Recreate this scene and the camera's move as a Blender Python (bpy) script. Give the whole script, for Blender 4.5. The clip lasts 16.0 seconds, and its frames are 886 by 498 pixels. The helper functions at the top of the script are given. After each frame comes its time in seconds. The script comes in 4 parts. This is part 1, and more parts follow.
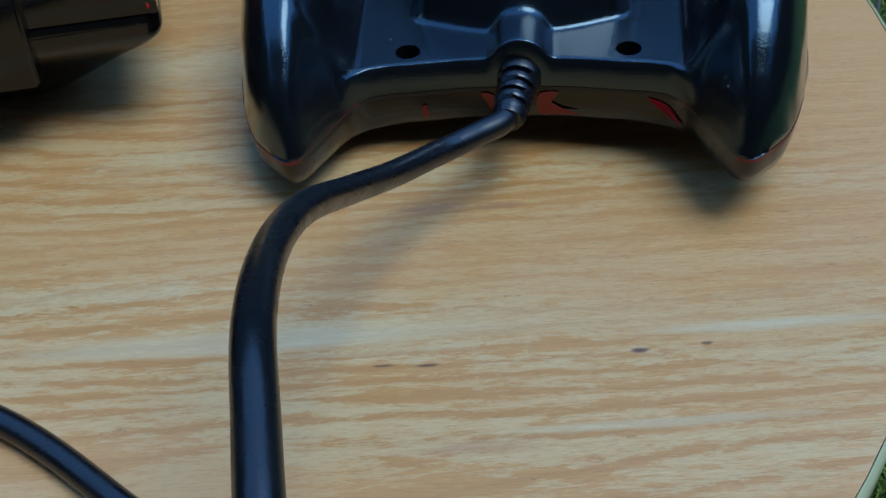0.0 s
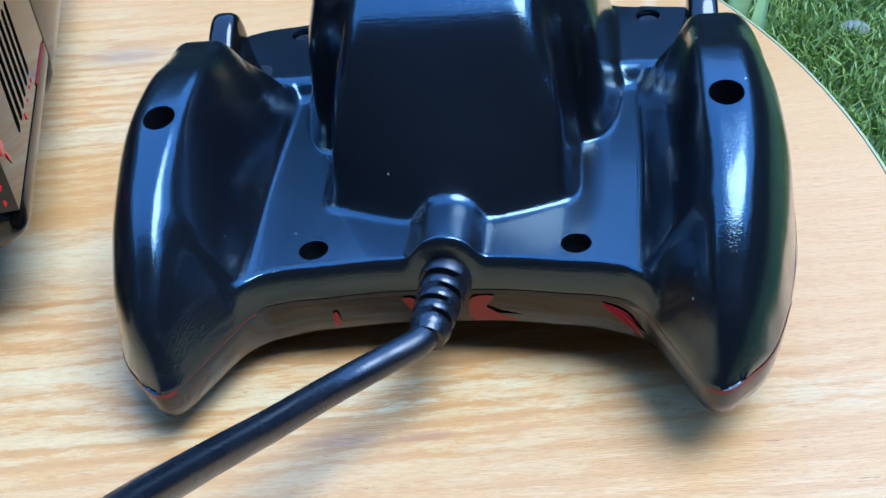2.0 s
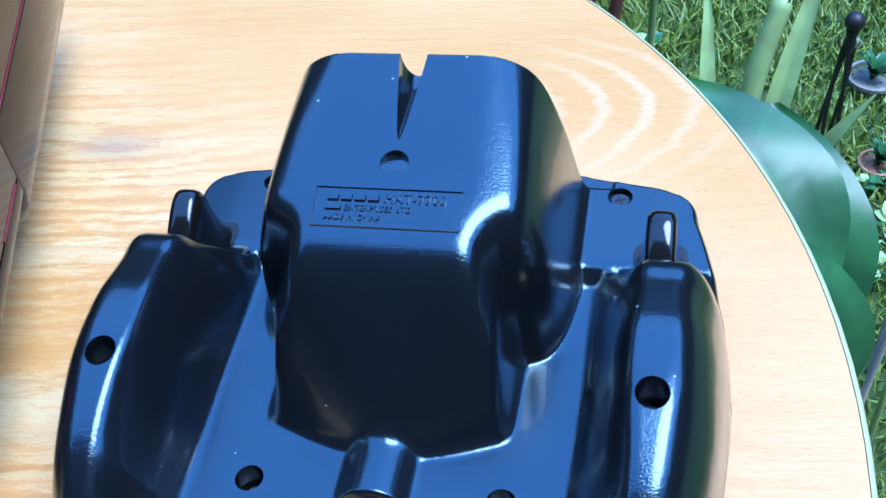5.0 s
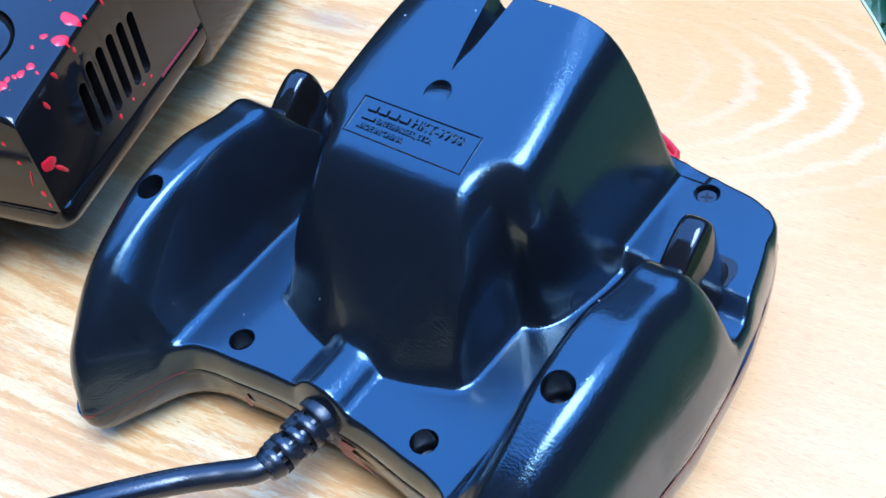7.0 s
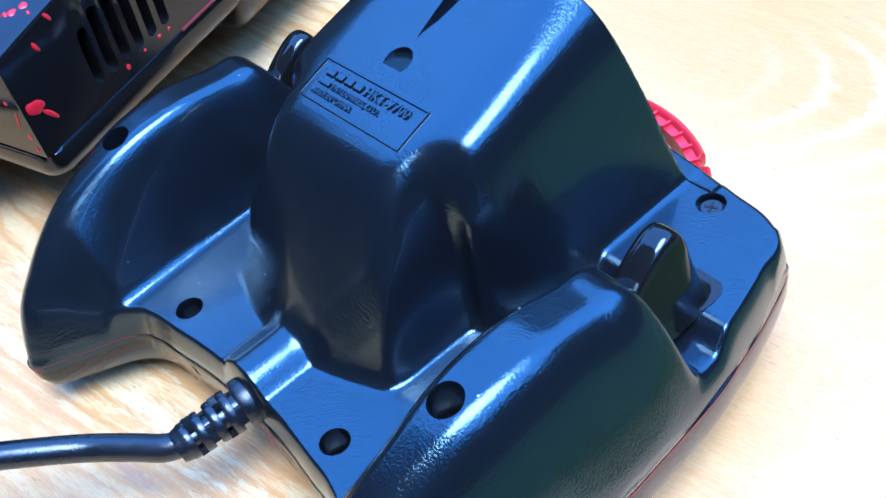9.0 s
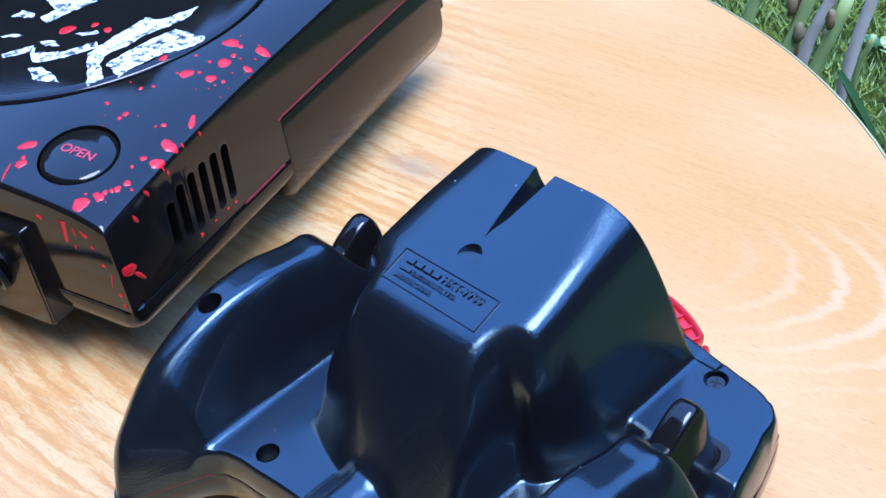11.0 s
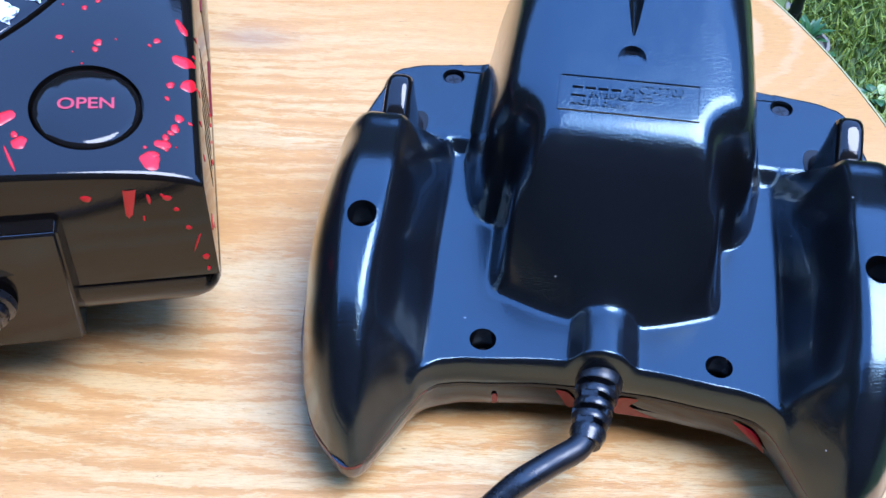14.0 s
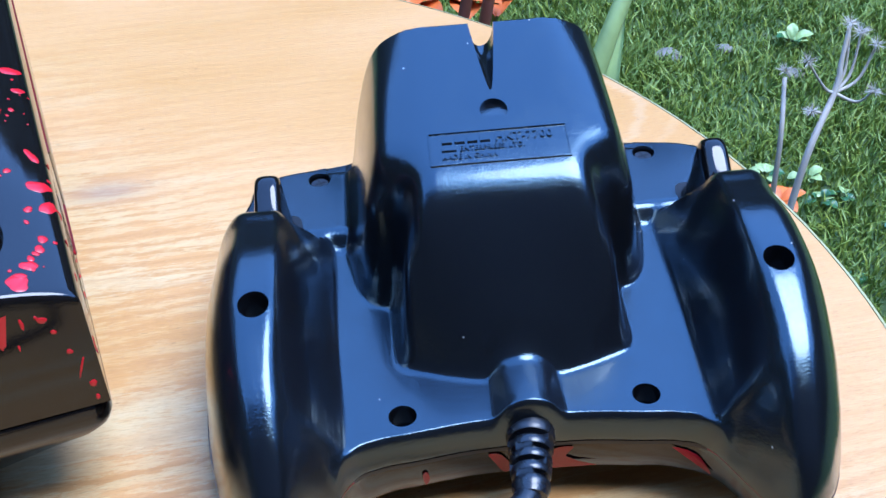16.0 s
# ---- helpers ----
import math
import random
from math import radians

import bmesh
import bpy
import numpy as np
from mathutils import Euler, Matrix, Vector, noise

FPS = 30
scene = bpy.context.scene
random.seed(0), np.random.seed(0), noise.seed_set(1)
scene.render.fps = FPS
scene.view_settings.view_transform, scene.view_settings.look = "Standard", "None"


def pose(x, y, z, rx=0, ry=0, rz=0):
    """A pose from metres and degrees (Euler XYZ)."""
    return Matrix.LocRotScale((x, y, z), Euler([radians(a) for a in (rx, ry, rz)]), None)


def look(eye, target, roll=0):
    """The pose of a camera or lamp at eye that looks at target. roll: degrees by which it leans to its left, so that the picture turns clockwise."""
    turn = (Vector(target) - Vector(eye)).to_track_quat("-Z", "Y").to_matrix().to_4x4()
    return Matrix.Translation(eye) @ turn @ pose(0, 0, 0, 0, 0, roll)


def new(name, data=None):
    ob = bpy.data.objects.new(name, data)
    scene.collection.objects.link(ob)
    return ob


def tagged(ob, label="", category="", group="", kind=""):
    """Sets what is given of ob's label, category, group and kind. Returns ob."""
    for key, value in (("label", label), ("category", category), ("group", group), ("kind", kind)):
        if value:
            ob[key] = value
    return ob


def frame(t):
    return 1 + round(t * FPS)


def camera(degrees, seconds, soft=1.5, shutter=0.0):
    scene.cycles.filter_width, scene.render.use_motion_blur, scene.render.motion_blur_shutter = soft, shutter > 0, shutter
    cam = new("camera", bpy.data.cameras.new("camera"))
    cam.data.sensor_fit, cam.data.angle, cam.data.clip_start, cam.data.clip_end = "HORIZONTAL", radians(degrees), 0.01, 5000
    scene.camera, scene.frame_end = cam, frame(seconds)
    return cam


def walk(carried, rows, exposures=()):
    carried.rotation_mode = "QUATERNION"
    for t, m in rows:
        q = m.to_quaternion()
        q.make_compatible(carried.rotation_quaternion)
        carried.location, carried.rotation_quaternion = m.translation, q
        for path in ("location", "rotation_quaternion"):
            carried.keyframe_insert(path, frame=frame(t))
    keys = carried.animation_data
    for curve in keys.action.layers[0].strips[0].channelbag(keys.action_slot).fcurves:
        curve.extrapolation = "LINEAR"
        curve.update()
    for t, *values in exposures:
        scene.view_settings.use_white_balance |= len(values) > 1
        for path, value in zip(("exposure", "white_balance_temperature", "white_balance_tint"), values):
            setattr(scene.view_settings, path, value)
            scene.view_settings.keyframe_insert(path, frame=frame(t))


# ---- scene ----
cam = camera(43.4, 16.0)
PATH = [
    (0, (0.002, -0.223, 0.173), (-0.13, 1.219, -1.206), -1.1),
    (0.5, (0.005, -0.197, 0.164), (-0.153, 1.266, -1.19), -1.9),
    (1, (0.017, -0.189, 0.16), (-0.147, 1.304, -1.161), -2.9),
    (1.5, (0.016, -0.174, 0.159), (-0.161, 1.337, -1.14), -3.0),
    (2, (0.023, -0.168, 0.163), (-0.187, 1.369, -1.099), -3.9),
    (2.5, (0.024, -0.15, 0.172), (-0.202, 1.352, -1.129), -4.2),
    (3, (0.023, -0.138, 0.177), (-0.209, 1.354, -1.135), -4.1),
    (3.5, (0.027, -0.128, 0.186), (-0.197, 1.344, -1.15), -3.5),
    (6, (0.076, -0.104, 0.23), (-0.486, 1.083, -1.278), -6.2),
    (6.5, (0.101, -0.096, 0.228), (-0.667, 0.979, -1.272), -7.9),
    (7, (0.117, -0.078, 0.217), (-0.813, 0.872, -1.277), -10.2),
    (7.5, (0.13, -0.055, 0.204), (-0.923, 0.773, -1.282), -13.3),
    (8, (0.133, -0.041, 0.192), (-0.977, 0.696, -1.299), -14.3),
    (10.5, (0.152, -0.036, 0.201), (-1.092, 0.795, -1.126), -11.3),
    (11, (0.141, -0.072, 0.234), (-1.037, 0.874, -1.077), -7.3),
    (11.5, (0.126, -0.101, 0.244), (-0.891, 0.947, -1.123), -5.3),
    (12, (0.086, -0.114, 0.249), (-0.736, 1.006, -1.189), -2.7),
    (12.5, (0.052, -0.127, 0.244), (-0.586, 1.056, -1.236), -1.8),
    (13, (0.03, -0.142, 0.233), (-0.412, 1.113, -1.262), -1.6),
    (13.5, (-0.006, -0.148, 0.224), (-0.226, 1.152, -1.28), 1.8),
    (14, (-0.028, -0.148, 0.224), (-0.106, 1.158, -1.289), 5.9),
    (14.5, (-0.019, -0.159, 0.229), (-0.106, 1.181, -1.253), 3.6),
    (15, (-0.02, -0.164, 0.219), (-0.064, 1.291, -1.152), 0.3),
    (15.5, (-0.034, -0.162, 0.209), (0.028, 1.358, -1.09), 1.0),
    (16, (-0.032, -0.161, 0.199), (0.105, 1.392, -1.055), 0.7),
]
EXPOSURES = [(0.0, 1.24, 5120, -2), (1.0, 1.63, 5000, 0), (2.0, 2.58, 4650, 5), (3.5, 3.0, 4300, 4), (6.0, 2.74, 4780, 8), (7.0, 2.9, 4530, 8), (8.2, 3.1, 4290, 7), (10.4, 2.88, 4520, 13), (11.2, 2.7, 5080, 16), (13.5, 2.7, 5180, 16), (16.0, 2.7, 5030, 12)]
walk(cam, [(t, look(eye, target, roll)) for t, eye, target, roll in PATH], EXPOSURES)


# ---- light ----
world = bpy.data.worlds.new("sky")
scene.world = world
world.use_nodes = True
wn, wl = world.node_tree.nodes, world.node_tree.links
SUN_EL, SUN_AZ = radians(72), radians(105)
sky = wn.new("ShaderNodeTexSky")
sky.sky_type = "NISHITA"
sky.sun_disc = False
sky.sun_elevation, sky.sun_rotation = SUN_EL, SUN_AZ
sky.air_density, sky.dust_density, sky.ozone_density = 1.0, 0.0, 3.5
wl.new(sky.outputs[0], wn["Background"].inputs[0])
wn["Background"].inputs[1].default_value = 0.15
sun_data = bpy.data.lights.new("sun", "SUN")
sun_data.energy, sun_data.angle, sun_data.color = 0.75, radians(34), (1.0, 0.95, 0.87)
sun = new("sun", sun_data)
sun_from = Vector((math.sin(SUN_AZ) * math.cos(SUN_EL), math.cos(SUN_AZ) * math.cos(SUN_EL), math.sin(SUN_EL)))
sun.matrix_world = look(sun_from * 3, (0, 0, 0))


# ---- materials ----
def material(name, color, rough=0.5, metal=0.0, coat=0.0):
    m = bpy.data.materials.new(name)
    m.use_nodes = True
    b = m.node_tree.nodes["Principled BSDF"]
    b.inputs["Base Color"].default_value = (*color, 1)
    b.inputs["Roughness"].default_value = rough
    b.inputs["Metallic"].default_value = metal
    b.inputs["Coat Weight"].default_value = coat
    b.inputs["Coat Roughness"].default_value = 0.03
    return m


class Nodes:
    """Short calls for building a node tree."""

    def __init__(self, m):
        self.t = m.node_tree
        self.bsdf = self.t.nodes["Principled BSDF"]

    def add(self, kind, **inputs):
        n = self.t.nodes.new(kind)
        for key, value in inputs.items():
            n.inputs[key.replace("_", " ")].default_value = value
        return n

    def link(self, a, b):
        self.t.links.new(a, b)

    def coords(self, scale=(1, 1, 1), turn=(0, 0, 0)):
        """Object coordinates, turned and then scaled."""
        out = self.add("ShaderNodeTexCoord").outputs["Object"]
        for key, value in (("Rotation", turn), ("Scale", scale)):
            mp = self.add("ShaderNodeMapping")
            mp.inputs[key].default_value = value
            self.link(out, mp.inputs["Vector"])
            out = mp.outputs[0]
        return out

    def noise(self, vec, scale, detail=3.0, rough=0.5, distort=0.0):
        n = self.add("ShaderNodeTexNoise", Scale=scale, Detail=detail, Roughness=rough, Distortion=distort)
        self.link(vec, n.inputs["Vector"])
        return n.outputs["Fac"]

    def ramp(self, fac, stops):
        r = self.t.nodes.new("ShaderNodeValToRGB")
        e = r.color_ramp.elements
        while len(e) < len(stops):
            e.new(0.5)
        for el, (p, c) in zip(e, stops):
            el.position, el.color = p, (*c, 1)
        self.link(fac, r.inputs[0])
        return r.outputs[0]

    def mix(self, fac, a, b, kind="MIX"):
        n = self.t.nodes.new("ShaderNodeMix")
        n.data_type, n.blend_type = "RGBA", kind
        for value, socket in ((fac, n.inputs[0]), (a, n.inputs[6]), (b, n.inputs[7])):
            if isinstance(value, bpy.types.NodeSocket):
                self.link(value, socket)
            elif isinstance(value, tuple):
                socket.default_value = (*value, 1)
            else:
                socket.default_value = value
        return n.outputs[2]

    def math(self, op, a, b=0.0, c=0.0):
        n = self.t.nodes.new("ShaderNodeMath")
        n.operation = op
        for value, socket in zip((a, b, c), n.inputs):
            if isinstance(value, bpy.types.NodeSocket):
                self.link(value, socket)
            else:
                socket.default_value = value
        return n.outputs[0]

    def bump(self, height, strength, distance):
        n = self.add("ShaderNodeBump", Strength=strength, Distance=distance)
        self.link(height, n.inputs["Height"])
        self.link(n.outputs[0], self.bsdf.inputs["Normal"])
        return n


def gloss_black(name, color=(0.0065, 0.007, 0.0085), peel=0.21, rough=0.14, dust=0.0):
    m = material(name, color, rough)
    k = Nodes(m)
    v = k.coords()
    k.link(k.ramp(k.noise(v, 160, 4), [(0.3, (rough * 0.7,) * 3), (0.75, (rough * 1.5,) * 3)]), k.bsdf.inputs["Roughness"])
    k.bump(k.noise(v, 1900, 2, 0.6), peel, 0.0004)
    k.bsdf.inputs["IOR"].default_value = (1.7 if peel > 0.13 else 1.6) if rough > 0.1 else 1.52
    # blue tint puts the sky's deep blue into the paint's reflection
    k.bsdf.inputs["Specular Tint"].default_value = (0.52, 0.80, 1.0, 1) if peel > 0.13 else (1, 1, 1, 1)
    k.bsdf.inputs["Coat Weight"].default_value = 0.5 if 0.1 < rough < 0.25 and peel > 0.13 else 0.0
    k.bsdf.inputs["Coat Roughness"].default_value = rough * 0.6
    if dust:
        # sparse pale dust grains
        cells = k.add("ShaderNodeTexVoronoi", Scale=260.0)
        k.link(v, cells.inputs["Vector"])
        pick = k.add("ShaderNodeSeparateColor")
        k.link(cells.outputs["Color"], pick.inputs[0])
        grain = k.math("MULTIPLY", k.math("LESS_THAN", cells.outputs["Distance"], 0.055), k.math("LESS_THAN", pick.outputs[0], dust))
        k.link(k.mix(grain, color, (0.5, 0.5, 0.48)), k.bsdf.inputs["Base Color"])
    return m


BLACK = gloss_black("painted_black_plastic", dust=0.06)
BLACK_SMOOTH = gloss_black("polished_black_plastic", (0.007, 0.006, 0.0055), 0.03, 0.06)
MATTE = material("matte_black_plastic", (0.01, 0.01, 0.011), 0.45)
RUBBER = gloss_black("black_cable_rubber", (0.007, 0.008, 0.011), 0.10, 0.26)
RED = material("red_paint", (0.62, 0.012, 0.022), 0.25)
RED_DARK = material("thin_dark_red_paint", (0.2, 0.006, 0.008), 0.2)
RED_PLASTIC = material("red_plastic", (0.5, 0.012, 0.02), 0.3)
STEEL = material("dark_screw_steel", (0.09, 0.09, 0.095), 0.4, 1.0)
WHITE_PAINT = material("silver_white_paint", (0.72, 0.76, 0.8), 0.3)


GRAIN = -8.5


def turned(x, y, sx, sy, deg=GRAIN):
    """A place on the table top in turned and scaled coordinates."""
    c, s_ = math.cos(radians(deg)), math.sin(radians(deg))
    return (sx * (c * x - s_ * y), sy * (s_ * x + c * y), 0)


def wood_material():
    m = material("varnished_pine", (0.5, 0.3, 0.14), 0.3)
    k = Nodes(m)
    tilt = radians(GRAIN)
    base = k.coords((1, 1, 1), (0, 0, tilt))
    sep = k.add("ShaderNodeSeparateXYZ")
    k.link(base, sep.inputs[0])
    # a grey knot behind the console
    dk = k.add("ShaderNodeVectorMath")
    dk.operation = "DISTANCE"
    k.link(k.coords((1, 2.1, 0), (0, 0, tilt)), dk.inputs[0])
    dk.inputs[1].default_value = turned(0.0353, 0.0896, 1, 2.1)
    near = k.math("POWER", 2.718, k.math("MULTIPLY", k.math("MULTIPLY", dk.outputs["Value"], dk.outputs["Value"]), -900.0))
    core = k.math("POWER", 2.718, k.math("MULTIPLY", k.math("MULTIPLY", dk.outputs["Value"], dk.outputs["Value"]), -7000.0))
    n1 = k.noise(k.coords((2.0, 7, 1), (0, 0, tilt)), 1.5, 2, 0.45, 0.3)
    n2 = k.noise(k.coords((34, 150, 1), (0, 0, tilt)), 1.0, 4, 0.65)
    streak = k.noise(k.coords((24, 230, 1), (0, 0, tilt)), 1.0, 6, 0.72)
    fibre = k.noise(k.coords((190, 1000, 1), (0, 0, tilt)), 1.0, 4, 0.75)
    broad = k.noise(k.coords((6, 13, 1), (0, 0, tilt)), 1.0, 3, 0.5)
    # growth rings, bent round the knot
    rings = k.math("ADD", k.math("MULTIPLY", sep.outputs[1], 1000.0), k.math("ADD", k.math("MULTIPLY", n1, 70.0), k.math("ADD", k.math("MULTIPLY", n2, 9.0), k.math("MULTIPLY", near, 11.0))))
    band = k.math("POWER", k.math("MULTIPLY_ADD", k.math("SINE", rings), 0.5, 0.5), 2.2)
    patches = k.noise(k.coords((13, 84, 1), (0, 0, tilt)), 1.0, 5, 0.66, 0.3)
    torn = k.noise(k.coords((90, 520, 1), (0, 0, tilt)), 1.0, 6, 0.8, 0.4)
    hair = k.noise(k.coords((330, 2300, 1), (0, 0, tilt)), 1.0, 3, 0.7)
    # the grain fades to the far right, the sky's glare painted as colour
    flat = k.add("ShaderNodeSeparateXYZ")
    k.link(k.coords(), flat.inputs[0])
    slant = k.math("ADD", k.math("MULTIPLY", flat.outputs[0], 0.7), flat.outputs[1])
    front = k.ramp(k.math("ADD", slant, k.math("MULTIPLY", broad, 0.06)), [(0.13, (1, 1, 1)), (0.17, (0.6,) * 3), (0.215, (0.12,) * 3)])
    plain = k.ramp(k.noise(k.coords((4.5, 17, 1), (0, 0, tilt)), 1.0, 2, 0.5, 0.3), [(0.40, (0.45,) * 3), (0.55, (1, 1, 1))])
    front = k.math("MULTIPLY", front, plain)
    hue = k.mix(k.ramp(broad, [(0.36, (0, 0, 0)), (0.62, (1, 1, 1))]), (0.57, 0.29, 0.075), (0.66, 0.36, 0.13))
    honey = k.mix(k.math("MULTIPLY", k.math("MULTIPLY", band, front), 0.42), hue, (0.45, 0.20, 0.045))
    mask = k.math("ADD", k.math("MULTIPLY", patches, 0.42), k.math("ADD", k.math("MULTIPLY", band, -0.07), k.math("ADD", k.math("MULTIPLY", torn, 0.55), k.math("MULTIPLY", streak, 0.16))))
    worn = k.math("MULTIPLY", k.ramp(mask, [(0.525, (0, 0, 0)), (0.545, (0.36,) * 3), (0.62, (0.68,) * 3)]), front)
    col = k.mix(worn, honey, (0.71, 0.52, 0.245))
    # long bleached strips with ragged edges
    strip_n = k.noise(k.coords((3.2, 34, 1), (0, 0, tilt)), 1.0, 4, 0.6, 0.2)
    bleached = k.ramp(k.math("ADD", k.math("MULTIPLY", strip_n, 0.75), k.math("MULTIPLY", torn, 0.25)), [(0.545, (0, 0, 0)), (0.565, (0.34,) * 3), (0.66, (0.52,) * 3)])
    col = k.mix(k.math("MULTIPLY", bleached, front), col, (0.70, 0.57, 0.31))
    col = k.mix(k.math("MULTIPLY", k.ramp(hair, [(0.34, (1, 1, 1)), (0.5, (0, 0, 0))]), 0.32), col, (0.36, 0.17, 0.05))
    # pointed arches of pale grain near the far edge
    arch = k.add("ShaderNodeVectorMath")
    arch.operation = "DISTANCE"
    k.link(k.coords((1 / 3, 1, 0), (0, 0, radians(-14.5))), arch.inputs[0])
    arch.inputs[1].default_value = turned(0.0353, 0.0896, 1 / 3, 1, -14.5)
    here = k.add("ShaderNodeVectorMath")
    here.operation = "DISTANCE"
    k.link(k.coords((1, 1.1, 0), (0, 0, radians(-14.5))), here.inputs[0])
    here.inputs[1].default_value = turned(0.188, 0.13, 1, 1.1, -14.5)
    zone = k.math("POWER", 2.718, k.math("MULTIPLY", k.math("MULTIPLY", here.outputs["Value"], here.outputs["Value"]), -1000.0))
    wave = k.math("SINE", k.math("ADD", k.math("MULTIPLY", arch.outputs["Value"], 1340.0), k.math("ADD", k.math("MULTIPLY", n2, 4.5), k.math("MULTIPLY", fibre, 3.0))))
    col = k.mix(k.math("MULTIPLY", zone, k.ramp(wave, [(0.3, (0, 0, 0)), (0.95, (0.24,) * 3)])), col, (0.78, 0.66, 0.46))
    pores = k.ramp(fibre, [(0.56, (0, 0, 0)), (0.70, (0.3,) * 3)])
    col = k.mix(pores, col, (0.70, 0.48, 0.22))
    dark = k.ramp(k.noise(k.coords((110, 560, 1), (0, 0, tilt)), 1.0, 4, 0.8), [(0.65, (0, 0, 0)), (0.70, (0.7,) * 3)])
    col = k.mix(dark, col, (0.25, 0.12, 0.045))
    col = k.mix(k.math("MULTIPLY", core, 0.55), col, (0.30, 0.22, 0.16))
    # single marks: bleached strips, reddish smears and dark chips, each a long ragged oval
    for x, y, long, wide, shade, much in MARKS:
        d = k.add("ShaderNodeVectorMath")
        d.operation = "DISTANCE"
        k.link(k.coords((1 / long, 1 / wide, 0), (0, 0, tilt)), d.inputs[0])
        d.inputs[1].default_value = turned(x - TABLE_C[0], y - TABLE_C[1], 1 / long, 1 / wide)
        ragged = k.math("ADD", d.outputs["Value"], k.math("MULTIPLY", k.math("ADD", torn, patches), 1.1))
        col = k.mix(k.math("MULTIPLY", k.ramp(k.math("MULTIPLY", ragged, 0.5), [(0.70, (1, 1, 1)), (0.88, (0, 0, 0))]), much), col, shade)
    k.link(col, k.bsdf.inputs["Base Color"])
    k.link(k.ramp(streak, [(0.3, (0.30,) * 3), (0.7, (0.46,) * 3)]), k.bsdf.inputs["Roughness"])
    k.bump(k.math("ADD", k.math("MULTIPLY", streak, 1.2), k.math("MULTIPLY", fibre, 0.6)), 0.35, 0.0007)
    return m


PALE, REDDISH, CHIP = (0.68, 0.58, 0.34), (0.40, 0.19, 0.09), (0.16, 0.08, 0.04)
MARKS = [(-0.055, -0.073, 0.085, 0.0055, PALE, 0.5), (0.055, -0.0605, 0.05, 0.0035, PALE, 0.55), (0.03, -0.088, 0.06, 0.002, PALE, 0.45), (-0.005, -0.096, 0.03, 0.004, REDDISH, 0.35)]
MARKS += [(-0.018, -0.0285, 0.012, 0.003, REDDISH, 0.5), (-0.002, -0.0265, 0.010, 0.002, REDDISH, 0.6), (0.028, -0.0695, 0.004, 0.0016, CHIP, 1.0), (0.042, -0.0665, 0.0025, 0.0010, CHIP, 0.9), (-0.015, -0.0765, 0.004, 0.0007, CHIP, 0.9), (-0.024, -0.0772, 0.004, 0.0006, CHIP, 0.8)]
TABLE_C, TABLE_R = (-0.1453, 0.0304), 0.2508
WOOD = wood_material()
EDGE = material("pale_edge_band", (0.48, 0.48, 0.25), 0.4)


def grass_material(name, lo, hi):
    m = material(name, lo, 0.55)
    k = Nodes(m)
    g = k.add("ShaderNodeNewGeometry")
    k.link(k.ramp(g.outputs["Random Per Island"], [(0.0, lo), (0.6, hi), (1.0, (hi[0] * 1.5, hi[1] * 1.3, hi[2]))]), k.bsdf.inputs["Base Color"])
    return m


GRASS = grass_material("grass_blades", (0.125, 0.19, 0.026), (0.19, 0.26, 0.040))
SOIL = material("turf_soil", (0.03, 0.055, 0.012), 0.9)
kk = Nodes(SOIL)
kk.link(kk.ramp(kk.noise(kk.coords(), 30, 5), [(0.3, (0.035, 0.062, 0.013)), (0.6, (0.06, 0.095, 0.02)), (0.8, (0.08, 0.09, 0.03))]), kk.bsdf.inputs["Base Color"])


# ---- mesh helpers ----
def obj(name, bm, mat, parent=None, label="", smooth=True, sharp=None):
    me = bpy.data.meshes.new(name)
    bm.normal_update()
    bm.to_mesh(me)
    bm.free()
    for m in mat if isinstance(mat, (list, tuple)) else [mat]:
        me.materials.append(m)
    if smooth:
        me.polygons.foreach_set("use_smooth", [True] * len(me.polygons))
        if sharp:
            me.set_sharp_from_angle(angle=radians(sharp))
    ob = new(name, me)
    if parent:
        ob.parent = parent
    if label:
        tagged(ob, label)
    return ob


def part(name, bm, mat, parent, label="", smooth=True, sharp=40):
    return obj(name, bm, mat, parent, label, smooth, sharp)


def empty(name, m, label, category, group=""):
    ob = new(name)
    ob.empty_display_size = 0.02
    ob.matrix_world = m
    return tagged(ob, label, category, group)


def lerp_table(x, table):
    xs, ys = zip(*table)
    return float(np.interp(x, xs, ys))


def smooth_table(xs, table):
    """Monotone-ish smooth interpolation of a short table."""
    tx, ty = (np.array(c, float) for c in zip(*table))
    d = np.gradient(ty, tx)
    i = np.clip(np.searchsorted(tx, xs) - 1, 0, len(tx) - 2)
    h = tx[i + 1] - tx[i]
    s = np.clip((xs - tx[i]) / h, 0, 1)
    return ((2 * s**3 - 3 * s**2 + 1) * ty[i] + (s**3 - 2 * s**2 + s) * h * d[i] + (3 * s**2 - 2 * s**3) * ty[i + 1] + (s**3 - s**2) * h * d[i + 1])


def step(x, a, b):
    s = np.clip((x - a) / (b - a), 0, 1)
    return s * s * (3 - 2 * s)


def smin(a, b, k):
    h = np.clip(0.5 + 0.5 * (b - a) / k, 0, 1)
    return b * (1 - h) + a * h - k * h * (1 - h)


def smax(a, b, k):
    return -smin(-a, -b, k)


def cylinder(r, h, segs=32, r2=None, m=Matrix()):
    bm = bmesh.new()
    bmesh.ops.create_cone(bm, cap_ends=True, segments=segs, radius1=r, radius2=r if r2 is None else r2, depth=h, matrix=m)
    return bm


